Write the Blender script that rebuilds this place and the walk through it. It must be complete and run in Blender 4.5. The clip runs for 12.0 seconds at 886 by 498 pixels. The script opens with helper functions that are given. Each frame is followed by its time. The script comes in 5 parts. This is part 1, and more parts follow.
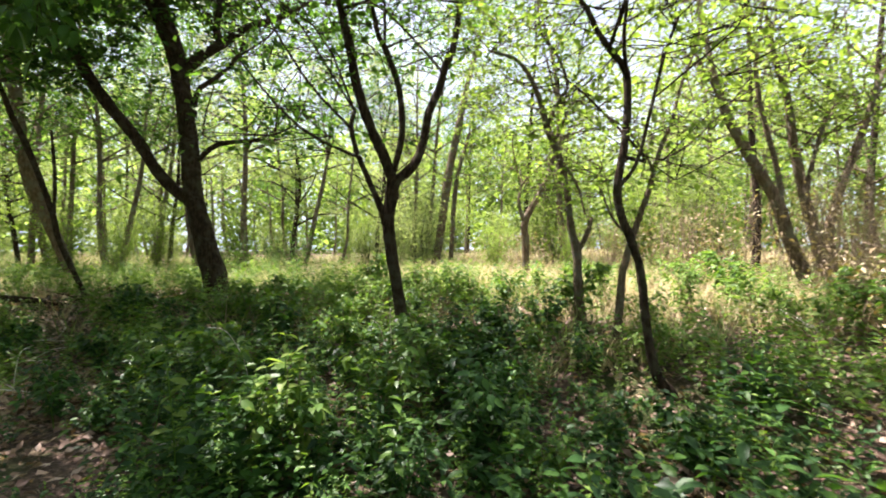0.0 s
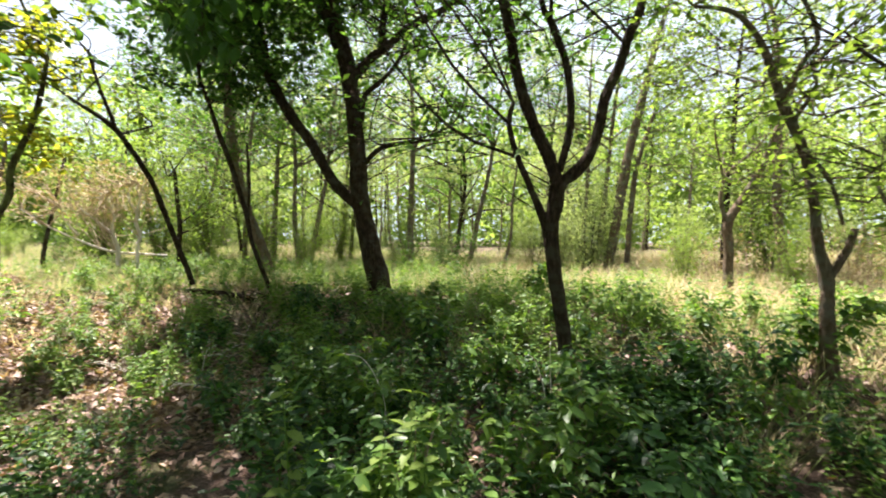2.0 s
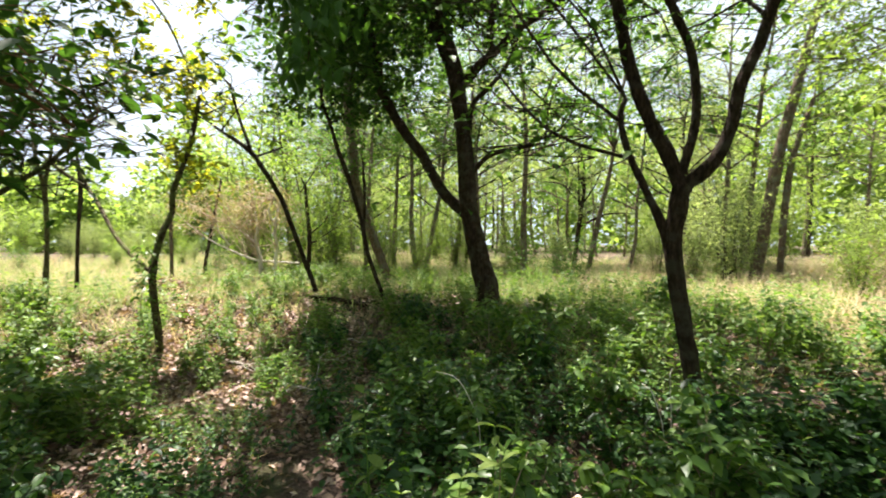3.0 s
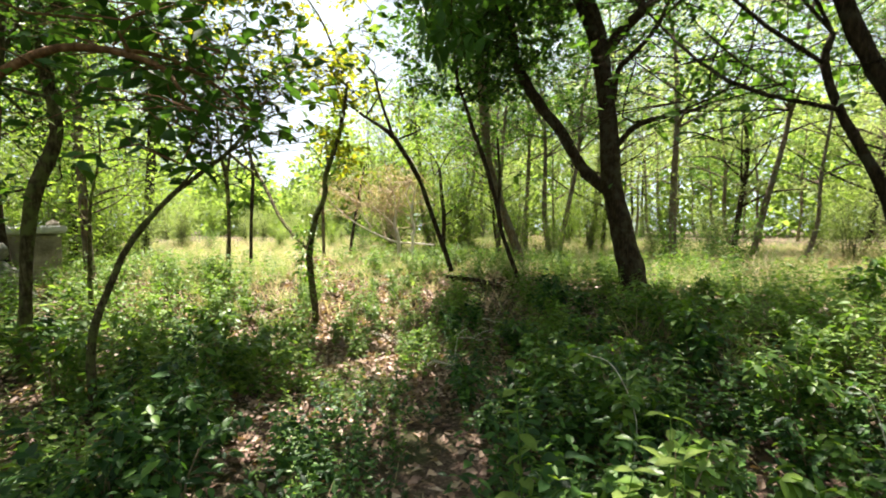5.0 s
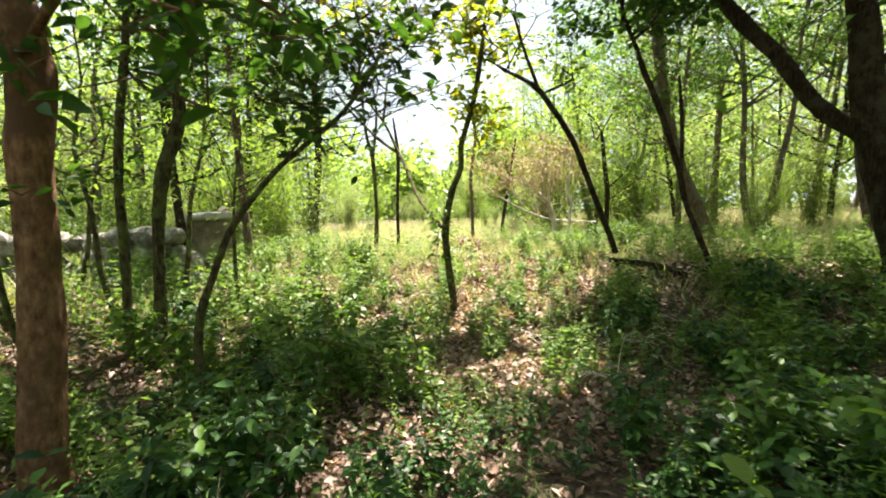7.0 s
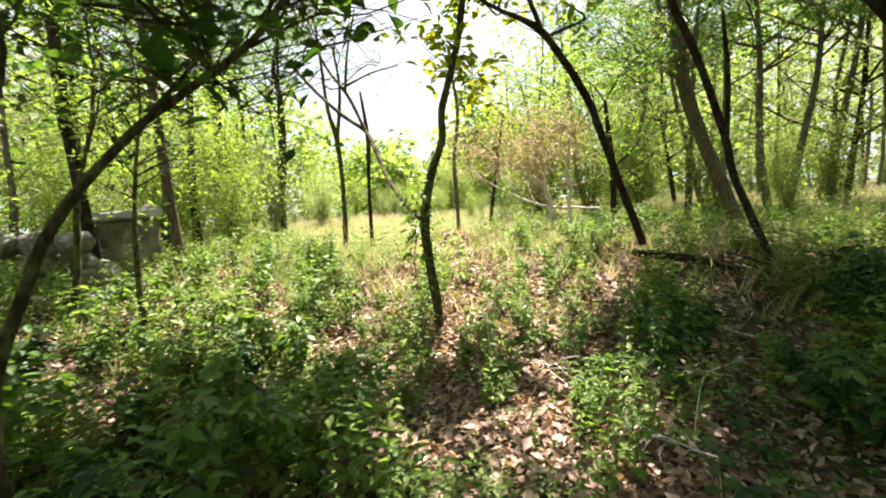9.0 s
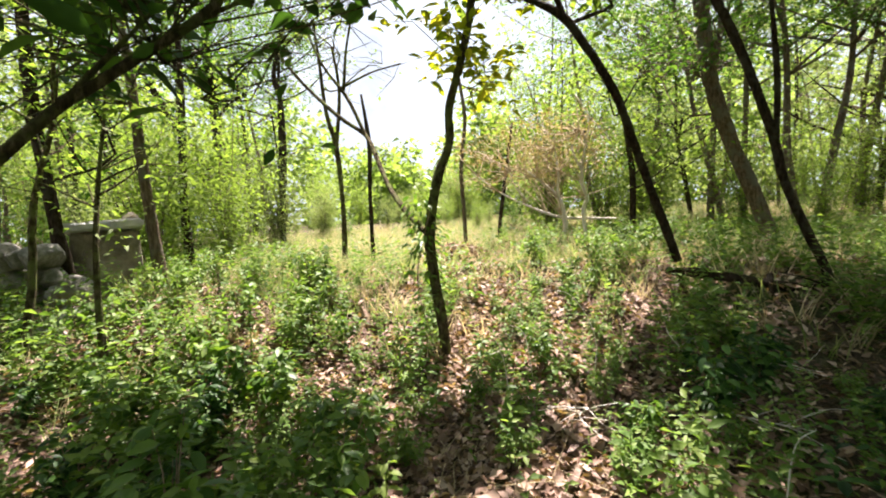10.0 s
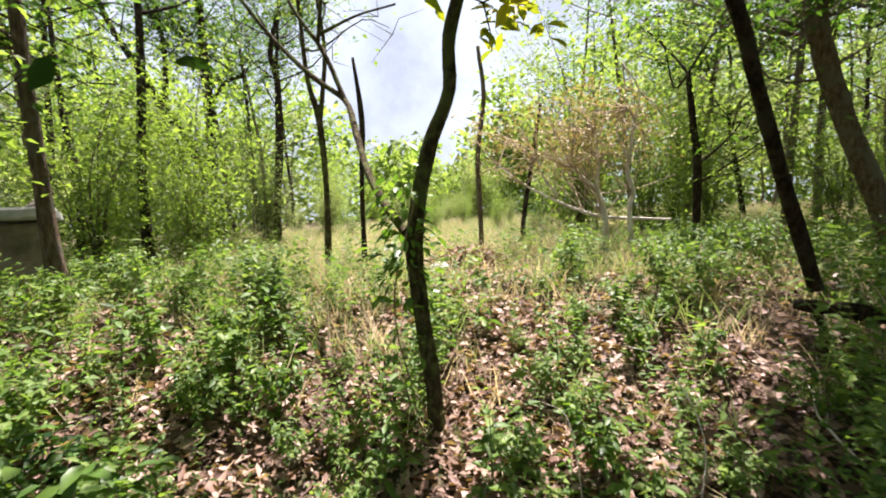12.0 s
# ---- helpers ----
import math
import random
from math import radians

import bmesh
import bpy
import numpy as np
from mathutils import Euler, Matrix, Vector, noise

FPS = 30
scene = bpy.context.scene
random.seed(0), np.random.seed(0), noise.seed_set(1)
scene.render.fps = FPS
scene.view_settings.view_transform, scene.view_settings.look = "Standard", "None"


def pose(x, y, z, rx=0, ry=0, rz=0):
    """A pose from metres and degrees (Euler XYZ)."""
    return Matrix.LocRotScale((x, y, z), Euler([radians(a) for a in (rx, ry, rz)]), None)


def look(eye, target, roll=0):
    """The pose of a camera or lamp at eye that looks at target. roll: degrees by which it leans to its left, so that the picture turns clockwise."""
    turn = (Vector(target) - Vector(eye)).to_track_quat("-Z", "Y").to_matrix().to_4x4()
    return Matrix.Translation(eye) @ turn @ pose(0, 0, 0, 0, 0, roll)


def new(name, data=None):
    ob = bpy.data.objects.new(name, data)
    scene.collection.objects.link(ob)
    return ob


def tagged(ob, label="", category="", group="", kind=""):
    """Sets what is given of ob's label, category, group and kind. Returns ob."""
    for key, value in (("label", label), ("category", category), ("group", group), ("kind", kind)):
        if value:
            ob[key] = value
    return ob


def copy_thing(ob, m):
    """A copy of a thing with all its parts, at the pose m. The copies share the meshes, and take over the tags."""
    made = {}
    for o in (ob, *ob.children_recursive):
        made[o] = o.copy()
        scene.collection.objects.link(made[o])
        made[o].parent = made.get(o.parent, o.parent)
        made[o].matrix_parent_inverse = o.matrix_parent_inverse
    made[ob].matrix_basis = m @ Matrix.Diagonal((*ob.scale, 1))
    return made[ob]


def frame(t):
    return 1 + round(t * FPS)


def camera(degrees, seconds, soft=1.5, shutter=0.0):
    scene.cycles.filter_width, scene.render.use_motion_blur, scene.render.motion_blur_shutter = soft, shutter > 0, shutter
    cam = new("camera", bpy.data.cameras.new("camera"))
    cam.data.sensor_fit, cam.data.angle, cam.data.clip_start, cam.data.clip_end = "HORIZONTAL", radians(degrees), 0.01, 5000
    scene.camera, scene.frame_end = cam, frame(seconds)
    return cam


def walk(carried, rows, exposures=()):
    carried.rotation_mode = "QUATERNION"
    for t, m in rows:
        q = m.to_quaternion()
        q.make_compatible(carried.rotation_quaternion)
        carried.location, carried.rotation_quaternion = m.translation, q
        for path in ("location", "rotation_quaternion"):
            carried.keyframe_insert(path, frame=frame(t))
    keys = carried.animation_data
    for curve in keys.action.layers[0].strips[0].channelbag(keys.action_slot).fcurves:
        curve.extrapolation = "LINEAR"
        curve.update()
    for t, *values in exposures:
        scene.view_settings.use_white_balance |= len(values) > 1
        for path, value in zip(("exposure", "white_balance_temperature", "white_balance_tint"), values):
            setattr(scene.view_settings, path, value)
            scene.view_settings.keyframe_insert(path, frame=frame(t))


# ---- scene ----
cam = camera(87.2, 12.0, soft=1.9, shutter=0.3)
PATH = [
    (0, (0.03, 0.046, 1.514), (0.024, 2.046, 1.516), -0.3),
    (0.5, (0.11, 0.319, 1.527), (-0.085, 2.31, 1.493), -0.1),
    (1, (0.114, 0.521, 1.611), (-0.294, 2.478, 1.534), 0.4),
    (1.5, (0.067, 0.813, 1.691), (-0.462, 2.741, 1.629), 0.7),
    (2, (-0.02, 0.882, 1.766), (-0.721, 2.755, 1.726), 0.6),
    (2.5, (-0.028, 0.991, 1.794), (-0.955, 2.763, 1.766), 0.4),
    (3, (0.057, 1.154, 1.835), (-1.095, 2.789, 1.814), 0.1),
    (3.2, (0.083, 1.187, 1.849), (-1.131, 2.777, 1.827), 0.3),
    (4.8, (-0.193, 1.101, 1.722), (-1.707, 2.405, 1.65), 0.7),
    (5, (-0.15, 1.189, 1.739), (-1.699, 2.452, 1.655), -0.0),
    (5.5, (-0.157, 1.52, 1.758), (-1.785, 2.678, 1.673), 0.8),
    (6, (-0.375, 1.717, 1.711), (-2.099, 2.727, 1.617), 0.6),
    (6.5, (-0.74, 1.906, 1.687), (-2.571, 2.703, 1.57), -0.5),
    (6.7, (-0.845, 1.955, 1.655), (-2.715, 2.652, 1.522), -1.3),
    (8.3, (-2.03, 2.249, 1.627), (-3.919, 2.879, 1.434), -2.8),
    (8.5, (-2.105, 2.293, 1.588), (-3.984, 2.948, 1.392), -3.1),
    (9, (-2.525, 2.604, 1.57), (-4.381, 3.325, 1.383), -3.7),
    (9.5, (-2.841, 2.715, 1.538), (-4.687, 3.465, 1.363), -3.2),
    (10, (-3.133, 2.824, 1.588), (-4.999, 3.528, 1.442), -3.6),
    (10.5, (-3.42, 2.987, 1.556), (-5.292, 3.677, 1.419), -3.4),
    (11, (-3.862, 3.304, 1.532), (-5.744, 3.967, 1.394), -3.7),
    (11.5, (-4.305, 3.516, 1.507), (-6.195, 4.156, 1.368), -3.0),
    (12, (-4.719, 3.613, 1.549), (-6.614, 4.235, 1.398), -2.5),
]
walk(cam, [(t, look(eye, target, roll)) for t, eye, target, roll in PATH],
     exposures=[(0, 2.57, 6350, 26), (2, 2.48, 6400, 24), (3, 2.38, 6450, 22), (5, 2.44, 6650, 18), (6.5, 2.54, 6700, 17), (8.5, 2.55, 6800, 22), (12, 1.99, 6400, 28)])

# ---------------------------------------------------------------- light
SUN_AZ, SUN_EL = radians(-60.0), radians(66.0)      # clockwise from +y, height above the horizon
world = bpy.data.worlds.new("sky")
scene.world = world
world.use_nodes = True
_nt = world.node_tree
_sky = _nt.nodes.new("ShaderNodeTexSky")
_sky.sky_type = "NISHITA"
_sky.sun_disc = False
_sky.sun_elevation, _sky.sun_rotation = SUN_EL, SUN_AZ
_sky.dust_density, _sky.ozone_density = 2.0, 1.0
_bg = _nt.nodes["Background"]
_bg.inputs["Strength"].default_value = 0.013
# thin fair-weather cloud over the whole sky
_co = _nt.nodes.new("ShaderNodeTexCoord")
_cl = _nt.nodes.new("ShaderNodeTexNoise")
_cl.inputs["Scale"].default_value, _cl.inputs["Detail"].default_value, _cl.inputs["Roughness"].default_value = 3.2, 7.0, 0.62
_rp = _nt.nodes.new("ShaderNodeMapRange")
_rp.inputs["From Min"].default_value, _rp.inputs["From Max"].default_value, _rp.inputs["To Min"].default_value, _rp.inputs["To Max"].default_value = 0.4, 0.6, 0.62, 1.0
_mx = _nt.nodes.new("ShaderNodeMix")
_mx.data_type = "RGBA"
_mx.inputs[7].default_value = (19.0, 23.0, 25.0, 1)
_nt.links.new(_co.outputs["Generated"], _cl.inputs["Vector"])
_nt.links.new(_cl.outputs["Fac"], _rp.inputs["Value"])
_nt.links.new(_rp.outputs["Result"], _mx.inputs[0])
_nt.links.new(_sky.outputs["Color"], _mx.inputs[6])
_nt.links.new(_mx.outputs[2], _bg.inputs["Color"])
_sun = bpy.data.lights.new("sun", "SUN")
_sun.energy, _sun.angle, _sun.color = 5.0, radians(0.6), (1.0, 0.95, 0.86)
_sun_way = Vector((math.sin(SUN_AZ) * math.cos(SUN_EL), math.cos(SUN_AZ) * math.cos(SUN_EL), math.sin(SUN_EL)))
new("sun", _sun).matrix_world = look(_sun_way * 60, (0, 0, 0))

# ---------------------------------------------------------------- materials


def nodes_of(name):
    m = bpy.data.materials.new(name)
    m.use_nodes = True
    nt = m.node_tree
    nt.nodes.clear()
    return m, nt, nt.nodes.new("ShaderNodeOutputMaterial")


def ramp(nt, source, stops):
    r = nt.nodes.new("ShaderNodeValToRGB")
    els = r.color_ramp.elements
    while len(els) < len(stops):
        els.new(0.5)
    for e, (at, c) in zip(els, stops):
        e.position, e.color = at, (*c, 1)
    nt.links.new(source, r.inputs["Fac"])
    return r.outputs["Color"]


def noise_of(nt, scale, detail=4.0, rough=0.6, stretch=None):
    tc = nt.nodes.new("ShaderNodeTexCoord")
    n = nt.nodes.new("ShaderNodeTexNoise")
    n.inputs["Scale"].default_value, n.inputs["Detail"].default_value, n.inputs["Roughness"].default_value = scale, detail, rough
    src = tc.outputs["Object"]
    if stretch:
        mp = nt.nodes.new("ShaderNodeMapping")
        mp.inputs["Scale"].default_value = stretch
        nt.links.new(src, mp.inputs["Vector"])
        src = mp.outputs["Vector"]
    nt.links.new(src, n.inputs["Vector"])
    return n.outputs["Fac"]


def mix_rgb(nt, fac, a, b, mode="MIX"):
    m = nt.nodes.new("ShaderNodeMix")
    m.data_type, m.blend_type = "RGBA", mode
    for sock, v in ((m.inputs["Factor"], fac), (m.inputs["A"], a), (m.inputs["B"], b)):
        if isinstance(v, (int, float)):
            sock.default_value = v
        elif isinstance(v, tuple):
            sock.default_value = (*v, 1)
        else:
            nt.links.new(v, sock)
    # the colour sockets of a Mix node are its 7th and 8th
    for sock, v in ((m.inputs[6], a), (m.inputs[7], b)):
        if isinstance(v, tuple):
            sock.default_value = (*v, 1)
        else:
            nt.links.new(v, sock)
    return m.outputs[2]


def leaf_material(name, dark, mid, light, through_light=0.5, gloss=0.2, rough=0.5, glow=(1.35, 1.4, 0.45), patch=9.0):
    """A thin leaf: each one of its own shade, some light passes through it."""
    m, nt, out = nodes_of(name)
    geo = nt.nodes.new("ShaderNodeNewGeometry")
    col = ramp(nt, geo.outputs["Random Per Island"], [(0.0, dark), (0.55, mid), (1.0, light)])
    spot = noise_of(nt, patch, 3.0)
    shade = ramp(nt, spot, [(0.3, (0.72, 0.74, 0.7)), (0.7, (1.0, 1.0, 1.0))])
    col = mix_rgb(nt, 1.0, col, shade, "MULTIPLY")
    p = nt.nodes.new("ShaderNodeBsdfPrincipled")
    p.inputs["Roughness"].default_value = rough
    p.inputs["Specular IOR Level"].default_value = gloss
    nt.links.new(col, p.inputs["Base Color"])
    t = nt.nodes.new("ShaderNodeBsdfTranslucent")
    warm = mix_rgb(nt, 1.0, col, glow, "MULTIPLY")
    nt.links.new(warm, t.inputs["Color"])
    mx = nt.nodes.new("ShaderNodeMixShader")
    mx.inputs["Fac"].default_value = through_light
    nt.links.new(p.outputs["BSDF"], mx.inputs[1])
    nt.links.new(t.outputs["BSDF"], mx.inputs[2])
    nt.links.new(mx.outputs["Shader"], out.inputs["Surface"])
    return m


def solid_material(name, stops, scale=6.0, rough=0.9, bump=0.5, bump_scale=30.0, stretch=None, blotch=None, metal=0.0):
    """A rough natural surface: grain, larger blotches, relief."""
    m, nt, out = nodes_of(name)
    col = ramp(nt, noise_of(nt, scale, 6.0, 0.65, stretch), stops)
    if blotch:
        fac = ramp(nt, noise_of(nt, scale * 0.18, 3.0), [(0.48, (0, 0, 0)), (0.62, (1, 1, 1))])
        col = mix_rgb(nt, fac, col, blotch)
    p = nt.nodes.new("ShaderNodeBsdfPrincipled")
    p.inputs["Roughness"].default_value = rough
    p.inputs["Metallic"].default_value = metal
    p.inputs["Specular IOR Level"].default_value = 0.1
    nt.links.new(col, p.inputs["Base Color"])
    bp = nt.nodes.new("ShaderNodeBump")
    bp.inputs["Strength"].default_value, bp.inputs["Distance"].default_value = bump, 0.05
    nt.links.new(noise_of(nt, bump_scale, 5.0, 0.7, stretch), bp.inputs["Height"])
    nt.links.new(bp.outputs["Normal"], p.inputs["Normal"])
    nt.links.new(p.outputs["BSDF"], out.inputs["Surface"])
    return m


BARK_DARK = solid_material("bark_dark", [(0.3, (0.012, 0.008, 0.005)), (0.5, (0.032, 0.021, 0.013)), (0.72, (0.085, 0.058, 0.036))],
                           34.0, 0.95, 1.0, 60.0, (1, 1, 0.28), (0.06, 0.052, 0.034))
BARK_PALE = solid_material("bark_pale", [(0.3, (0.055, 0.04, 0.026)), (0.5, (0.13, 0.095, 0.062)), (0.72, (0.26, 0.2, 0.14))],
                           30.0, 0.92, 1.0, 55.0, (1, 1, 0.28), (0.15, 0.14, 0.1))
BARK_MOSSY = solid_material("bark_mossy", [(0.3, (0.025, 0.02, 0.01)), (0.5, (0.07, 0.055, 0.028)), (0.72, (0.2, 0.17, 0.1))],
                            32.0, 0.95, 1.0, 60.0, (1, 1, 0.35), (0.13, 0.15, 0.05))
DEAD_WOOD = solid_material("dead_wood", [(0.3, (0.42, 0.37, 0.3)), (0.5, (0.63, 0.58, 0.5)), (0.72, (0.8, 0.76, 0.69))],
                           10.0, 0.9, 0.6, 30.0, (1, 1, 0.2))
STRAW = solid_material("straw_wood", [(0.3, (0.26, 0.2, 0.13)), (0.55, (0.42, 0.34, 0.23)), (0.75, (0.58, 0.49, 0.36))], 12.0, 0.9, 0.4, 40.0)
TWIG = solid_material("dry_twig", [(0.3, (0.12, 0.085, 0.055)), (0.55, (0.24, 0.18, 0.12)), (0.75, (0.38, 0.3, 0.21))], 12.0, 0.9, 0.4, 40.0)
STONE = solid_material("weathered_limestone", [(0.3, (0.16, 0.15, 0.13)), (0.5, (0.31, 0.295, 0.26)), (0.7, (0.47, 0.45, 0.41))],
                       5.0, 0.95, 0.9, 18.0, None, (0.13, 0.135, 0.10))
CONCRETE = solid_material("weathered_concrete", [(0.3, (0.14, 0.12, 0.09)), (0.5, (0.27, 0.235, 0.18)), (0.7, (0.42, 0.38, 0.31))],
                          4.0, 0.95, 0.9, 24.0, None, (0.1, 0.085, 0.06))
CAP = solid_material("pale_cap_stone", [(0.3, (0.3, 0.3, 0.28)), (0.5, (0.45, 0.45, 0.43)), (0.7, (0.6, 0.6, 0.57))], 5.0, 0.85, 0.4, 30.0)
LEAF_DARK = leaf_material("leaf_dark", (0.022, 0.06, 0.016), (0.045, 0.11, 0.026), (0.085, 0.17, 0.035), 0.42)
LEAF_DEEP = leaf_material("leaf_deep", (0.018, 0.05, 0.014), (0.035, 0.085, 0.022), (0.06, 0.125, 0.03), 0.16)
LEAF_MID = leaf_material("leaf_mid", (0.04, 0.095, 0.018), (0.075, 0.16, 0.028), (0.14, 0.24, 0.05), 0.52, 0.2, 0.5, (1.2, 1.3, 0.55))
# lighter leaf green, with sunlight put into the colour of crowns in sun
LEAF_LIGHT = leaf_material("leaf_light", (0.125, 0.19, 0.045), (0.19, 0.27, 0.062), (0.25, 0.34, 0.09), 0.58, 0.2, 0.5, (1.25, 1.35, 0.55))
BARK_RED = solid_material("bark_reddish", [(0.3, (0.06, 0.03, 0.016)), (0.5, (0.15, 0.08, 0.04)), (0.72, (0.27, 0.16, 0.09))], 22.0, 0.85, 0.45, 34.0, (1, 1, 0.55), (0.09, 0.05, 0.028))
# weed green brightened to stand in for sun on the leaves
HERB_SUNLIT = leaf_material("herb_sunlit", (0.07, 0.14, 0.03), (0.14, 0.235, 0.05), (0.24, 0.33, 0.085), 0.45, 0.2, 0.5, (1.2, 1.32, 0.55))
# two paled leaf colours: haze and sun on distant growth are put into them
LEAF_HAZE = leaf_material("leaf_hazed", (0.185, 0.225, 0.1), (0.25, 0.3, 0.13), (0.33, 0.37, 0.17), 0.6, 0.12, 0.6, (1.15, 1.25, 0.7))
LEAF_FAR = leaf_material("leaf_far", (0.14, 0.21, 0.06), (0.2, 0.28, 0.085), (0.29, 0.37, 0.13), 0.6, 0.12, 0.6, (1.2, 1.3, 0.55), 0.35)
LEAF_YELLOW = leaf_material("leaf_yellow", (0.16, 0.2, 0.022), (0.3, 0.33, 0.03), (0.5, 0.45, 0.05), 0.55)
# herb green darkened to stand in for shade under the trees
HERB_SHADED = leaf_material("herb_shaded", (0.014, 0.042, 0.012), (0.036, 0.095, 0.024), (0.095, 0.2, 0.04), 0.38, 0.2, 0.45)
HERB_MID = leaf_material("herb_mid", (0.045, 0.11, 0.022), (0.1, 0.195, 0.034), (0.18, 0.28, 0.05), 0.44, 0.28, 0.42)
GRASS = leaf_material("grass", (0.12, 0.19, 0.05), (0.22, 0.3, 0.09), (0.38, 0.41, 0.2), 0.45, 0.2, 0.55, (1.15, 1.15, 0.75))
DRY_GRASS = leaf_material("dry_grass", (0.28, 0.22, 0.12), (0.46, 0.38, 0.22), (0.65, 0.56, 0.36), 0.4, 0.2, 0.6, (1.1, 1.08, 0.85))
DRY_LEAF = leaf_material("dry_leaf", (0.1, 0.055, 0.036), (0.28, 0.175, 0.125), (0.54, 0.4, 0.32), 0.2, 0.3, 0.55)
RUST_LEAF = leaf_material("withered_leaf", (0.24, 0.17, 0.1), (0.38, 0.29, 0.18), (0.54, 0.45, 0.31), 0.22, 0.2, 0.6)


def ground_material():
    m, nt, out = nodes_of("forest_soil")
    fine = ramp(nt, noise_of(nt, 26.0, 6.0, 0.75), [(0.3, (0.02, 0.013, 0.01)), (0.46, (0.065, 0.043, 0.031)), (0.58, (0.15, 0.102, 0.075)), (0.72, (0.34, 0.25, 0.19))])
    green = ramp(nt, noise_of(nt, 34.0, 5.0, 0.7), [(0.32, (0.018, 0.026, 0.01)), (0.55, (0.055, 0.07, 0.022)), (0.72, (0.14, 0.15, 0.06))])
    where = ramp(nt, noise_of(nt, 0.9, 4.0, 0.6), [(0.46, (0, 0, 0)), (0.6, (1, 1, 1))])
    col = mix_rgb(nt, where, fine, green)
    p = nt.nodes.new("ShaderNodeBsdfPrincipled")
    p.inputs["Roughness"].default_value = 0.95
    p.inputs["Specular IOR Level"].default_value = 0.15
    nt.links.new(col, p.inputs["Base Color"])
    bp = nt.nodes.new("ShaderNodeBump")
    bp.inputs["Strength"].default_value, bp.inputs["Distance"].default_value = 0.9, 0.04
    nt.links.new(noise_of(nt, 22.0, 6.0, 0.75), bp.inputs["Height"])
    nt.links.new(bp.outputs["Normal"], p.inputs["Normal"])
    nt.links.new(p.outputs["BSDF"], out.inputs["Surface"])
    return m


SOIL = ground_material()

# ---------------------------------------------------------------- tools
rng = np.random.default_rng(11)
TRAIL = [(0, 0), (-0.04, 0.98), (-0.17, 1.3), (-0.8, 1.9), (-2.5, 2.6), (-4.7, 3.64)]


def ease(a, b, x):
    x = np.clip((x - a) / (b - a), 0, 1)
    return x * x * (3 - 2 * x)


def off_trail(x, y):
    """Distance from the line that is walked."""
    best = np.full(np.shape(x), 1e9)
    for (ax, ay), (bx, by) in zip(TRAIL, TRAIL[1:]):
        ux, uy = bx - ax, by - ay
        k = np.clip(((x - ax) * ux + (y - ay) * uy) / (ux * ux + uy * uy), 0, 1)
        best = np.minimum(best, np.hypot(x - ax - k * ux, y - ay - k * uy))
    return best


def height(x, y):
    """The ground: nearly level by the trail, rising gently away from it."""
    x, y = np.asarray(x, float), np.asarray(y, float)
    d = off_trail(x, y)
    z = 0.70 * ease(1.8, 5.5, d) + 0.5 * ease(8, 26, d) + 0.26 * np.exp(-((x + 6.4) ** 2 + (y - 7.3) ** 2) / 1.6)
    z = z + 0.045 * np.sin(1.7 * x + 0.6 * np.sin(1.3 * y)) * np.sin(1.4 * y + 0.5) * ease(0.3, 2, d) + 0.015 * np.sin(5.1 * x + 1.0) * np.sin(4.3 * y)
    return z


def mesh_of(name, verts, faces, material, smooth=False):
    """A mesh from an array of corners and arrays of faces that all have one number of sides (or a list of such arrays)."""
    me = bpy.data.meshes.new(name)
    verts = np.asarray(verts, np.float32)
    groups = faces if isinstance(faces, list) else [faces]
    groups = [np.asarray(f, np.int32) for f in groups if len(f)]
    me.vertices.add(len(verts))
    me.vertices.foreach_set("co", verts.ravel())
    me.loops.add(sum(f.size for f in groups))
    me.loops.foreach_set("vertex_index", np.concatenate([f.ravel() for f in groups]))
    me.polygons.add(sum(len(f) for f in groups))
    sizes = np.concatenate([np.full(len(f), f.shape[1], np.int32) for f in groups])
    me.polygons.foreach_set("loop_start", np.concatenate([[0], np.cumsum(sizes)[:-1]]).astype(np.int32))
    if smooth:
        me.polygons.foreach_set("use_smooth", np.ones(len(sizes), bool))
    me.update(calc_edges=True)
    me.validate()
    me.materials.append(material)
    return me


def part(name, me, parent=None, label="", kind=""):
    ob = new(name, me)
    if parent:
        ob.parent = parent
    return tagged(ob, label, kind=kind)


def thing(name, x, y, z, label, category, group="", kind="", turn=0.0):
    ob = new(name)
    ob.empty_display_size = 0.1
    ob.matrix_basis = pose(x, y, z, 0, 0, turn)
    return tagged(ob, label, category, group, kind)


def unit(v):
    return v / np.maximum(np.linalg.norm(v, axis=-1, keepdims=True), 1e-9)


def smooth_line(points, steps=4):
    """Points (x, y, z, radius) joined by a smooth curve."""
    p = np.asarray(points, float)
    q = np.vstack([2 * p[0] - p[1], p, 2 * p[-1] - p[-2]])
    out = []
    for i in range(1, len(q) - 2):
        for k in range(steps):
            t = k / steps
            a, b, c, d = q[i - 1], q[i], q[i + 1], q[i + 2]
            out.append(0.5 * (2 * b + (c - a) * t + (2 * a - 5 * b + 4 * c - d) * t * t + (3 * b - a - 3 * c + d) * t ** 3))
    out.append(p[-1])
    out = np.array(out)
    out[:, 3] = np.maximum(out[:, 3], 0.0015)
    return out


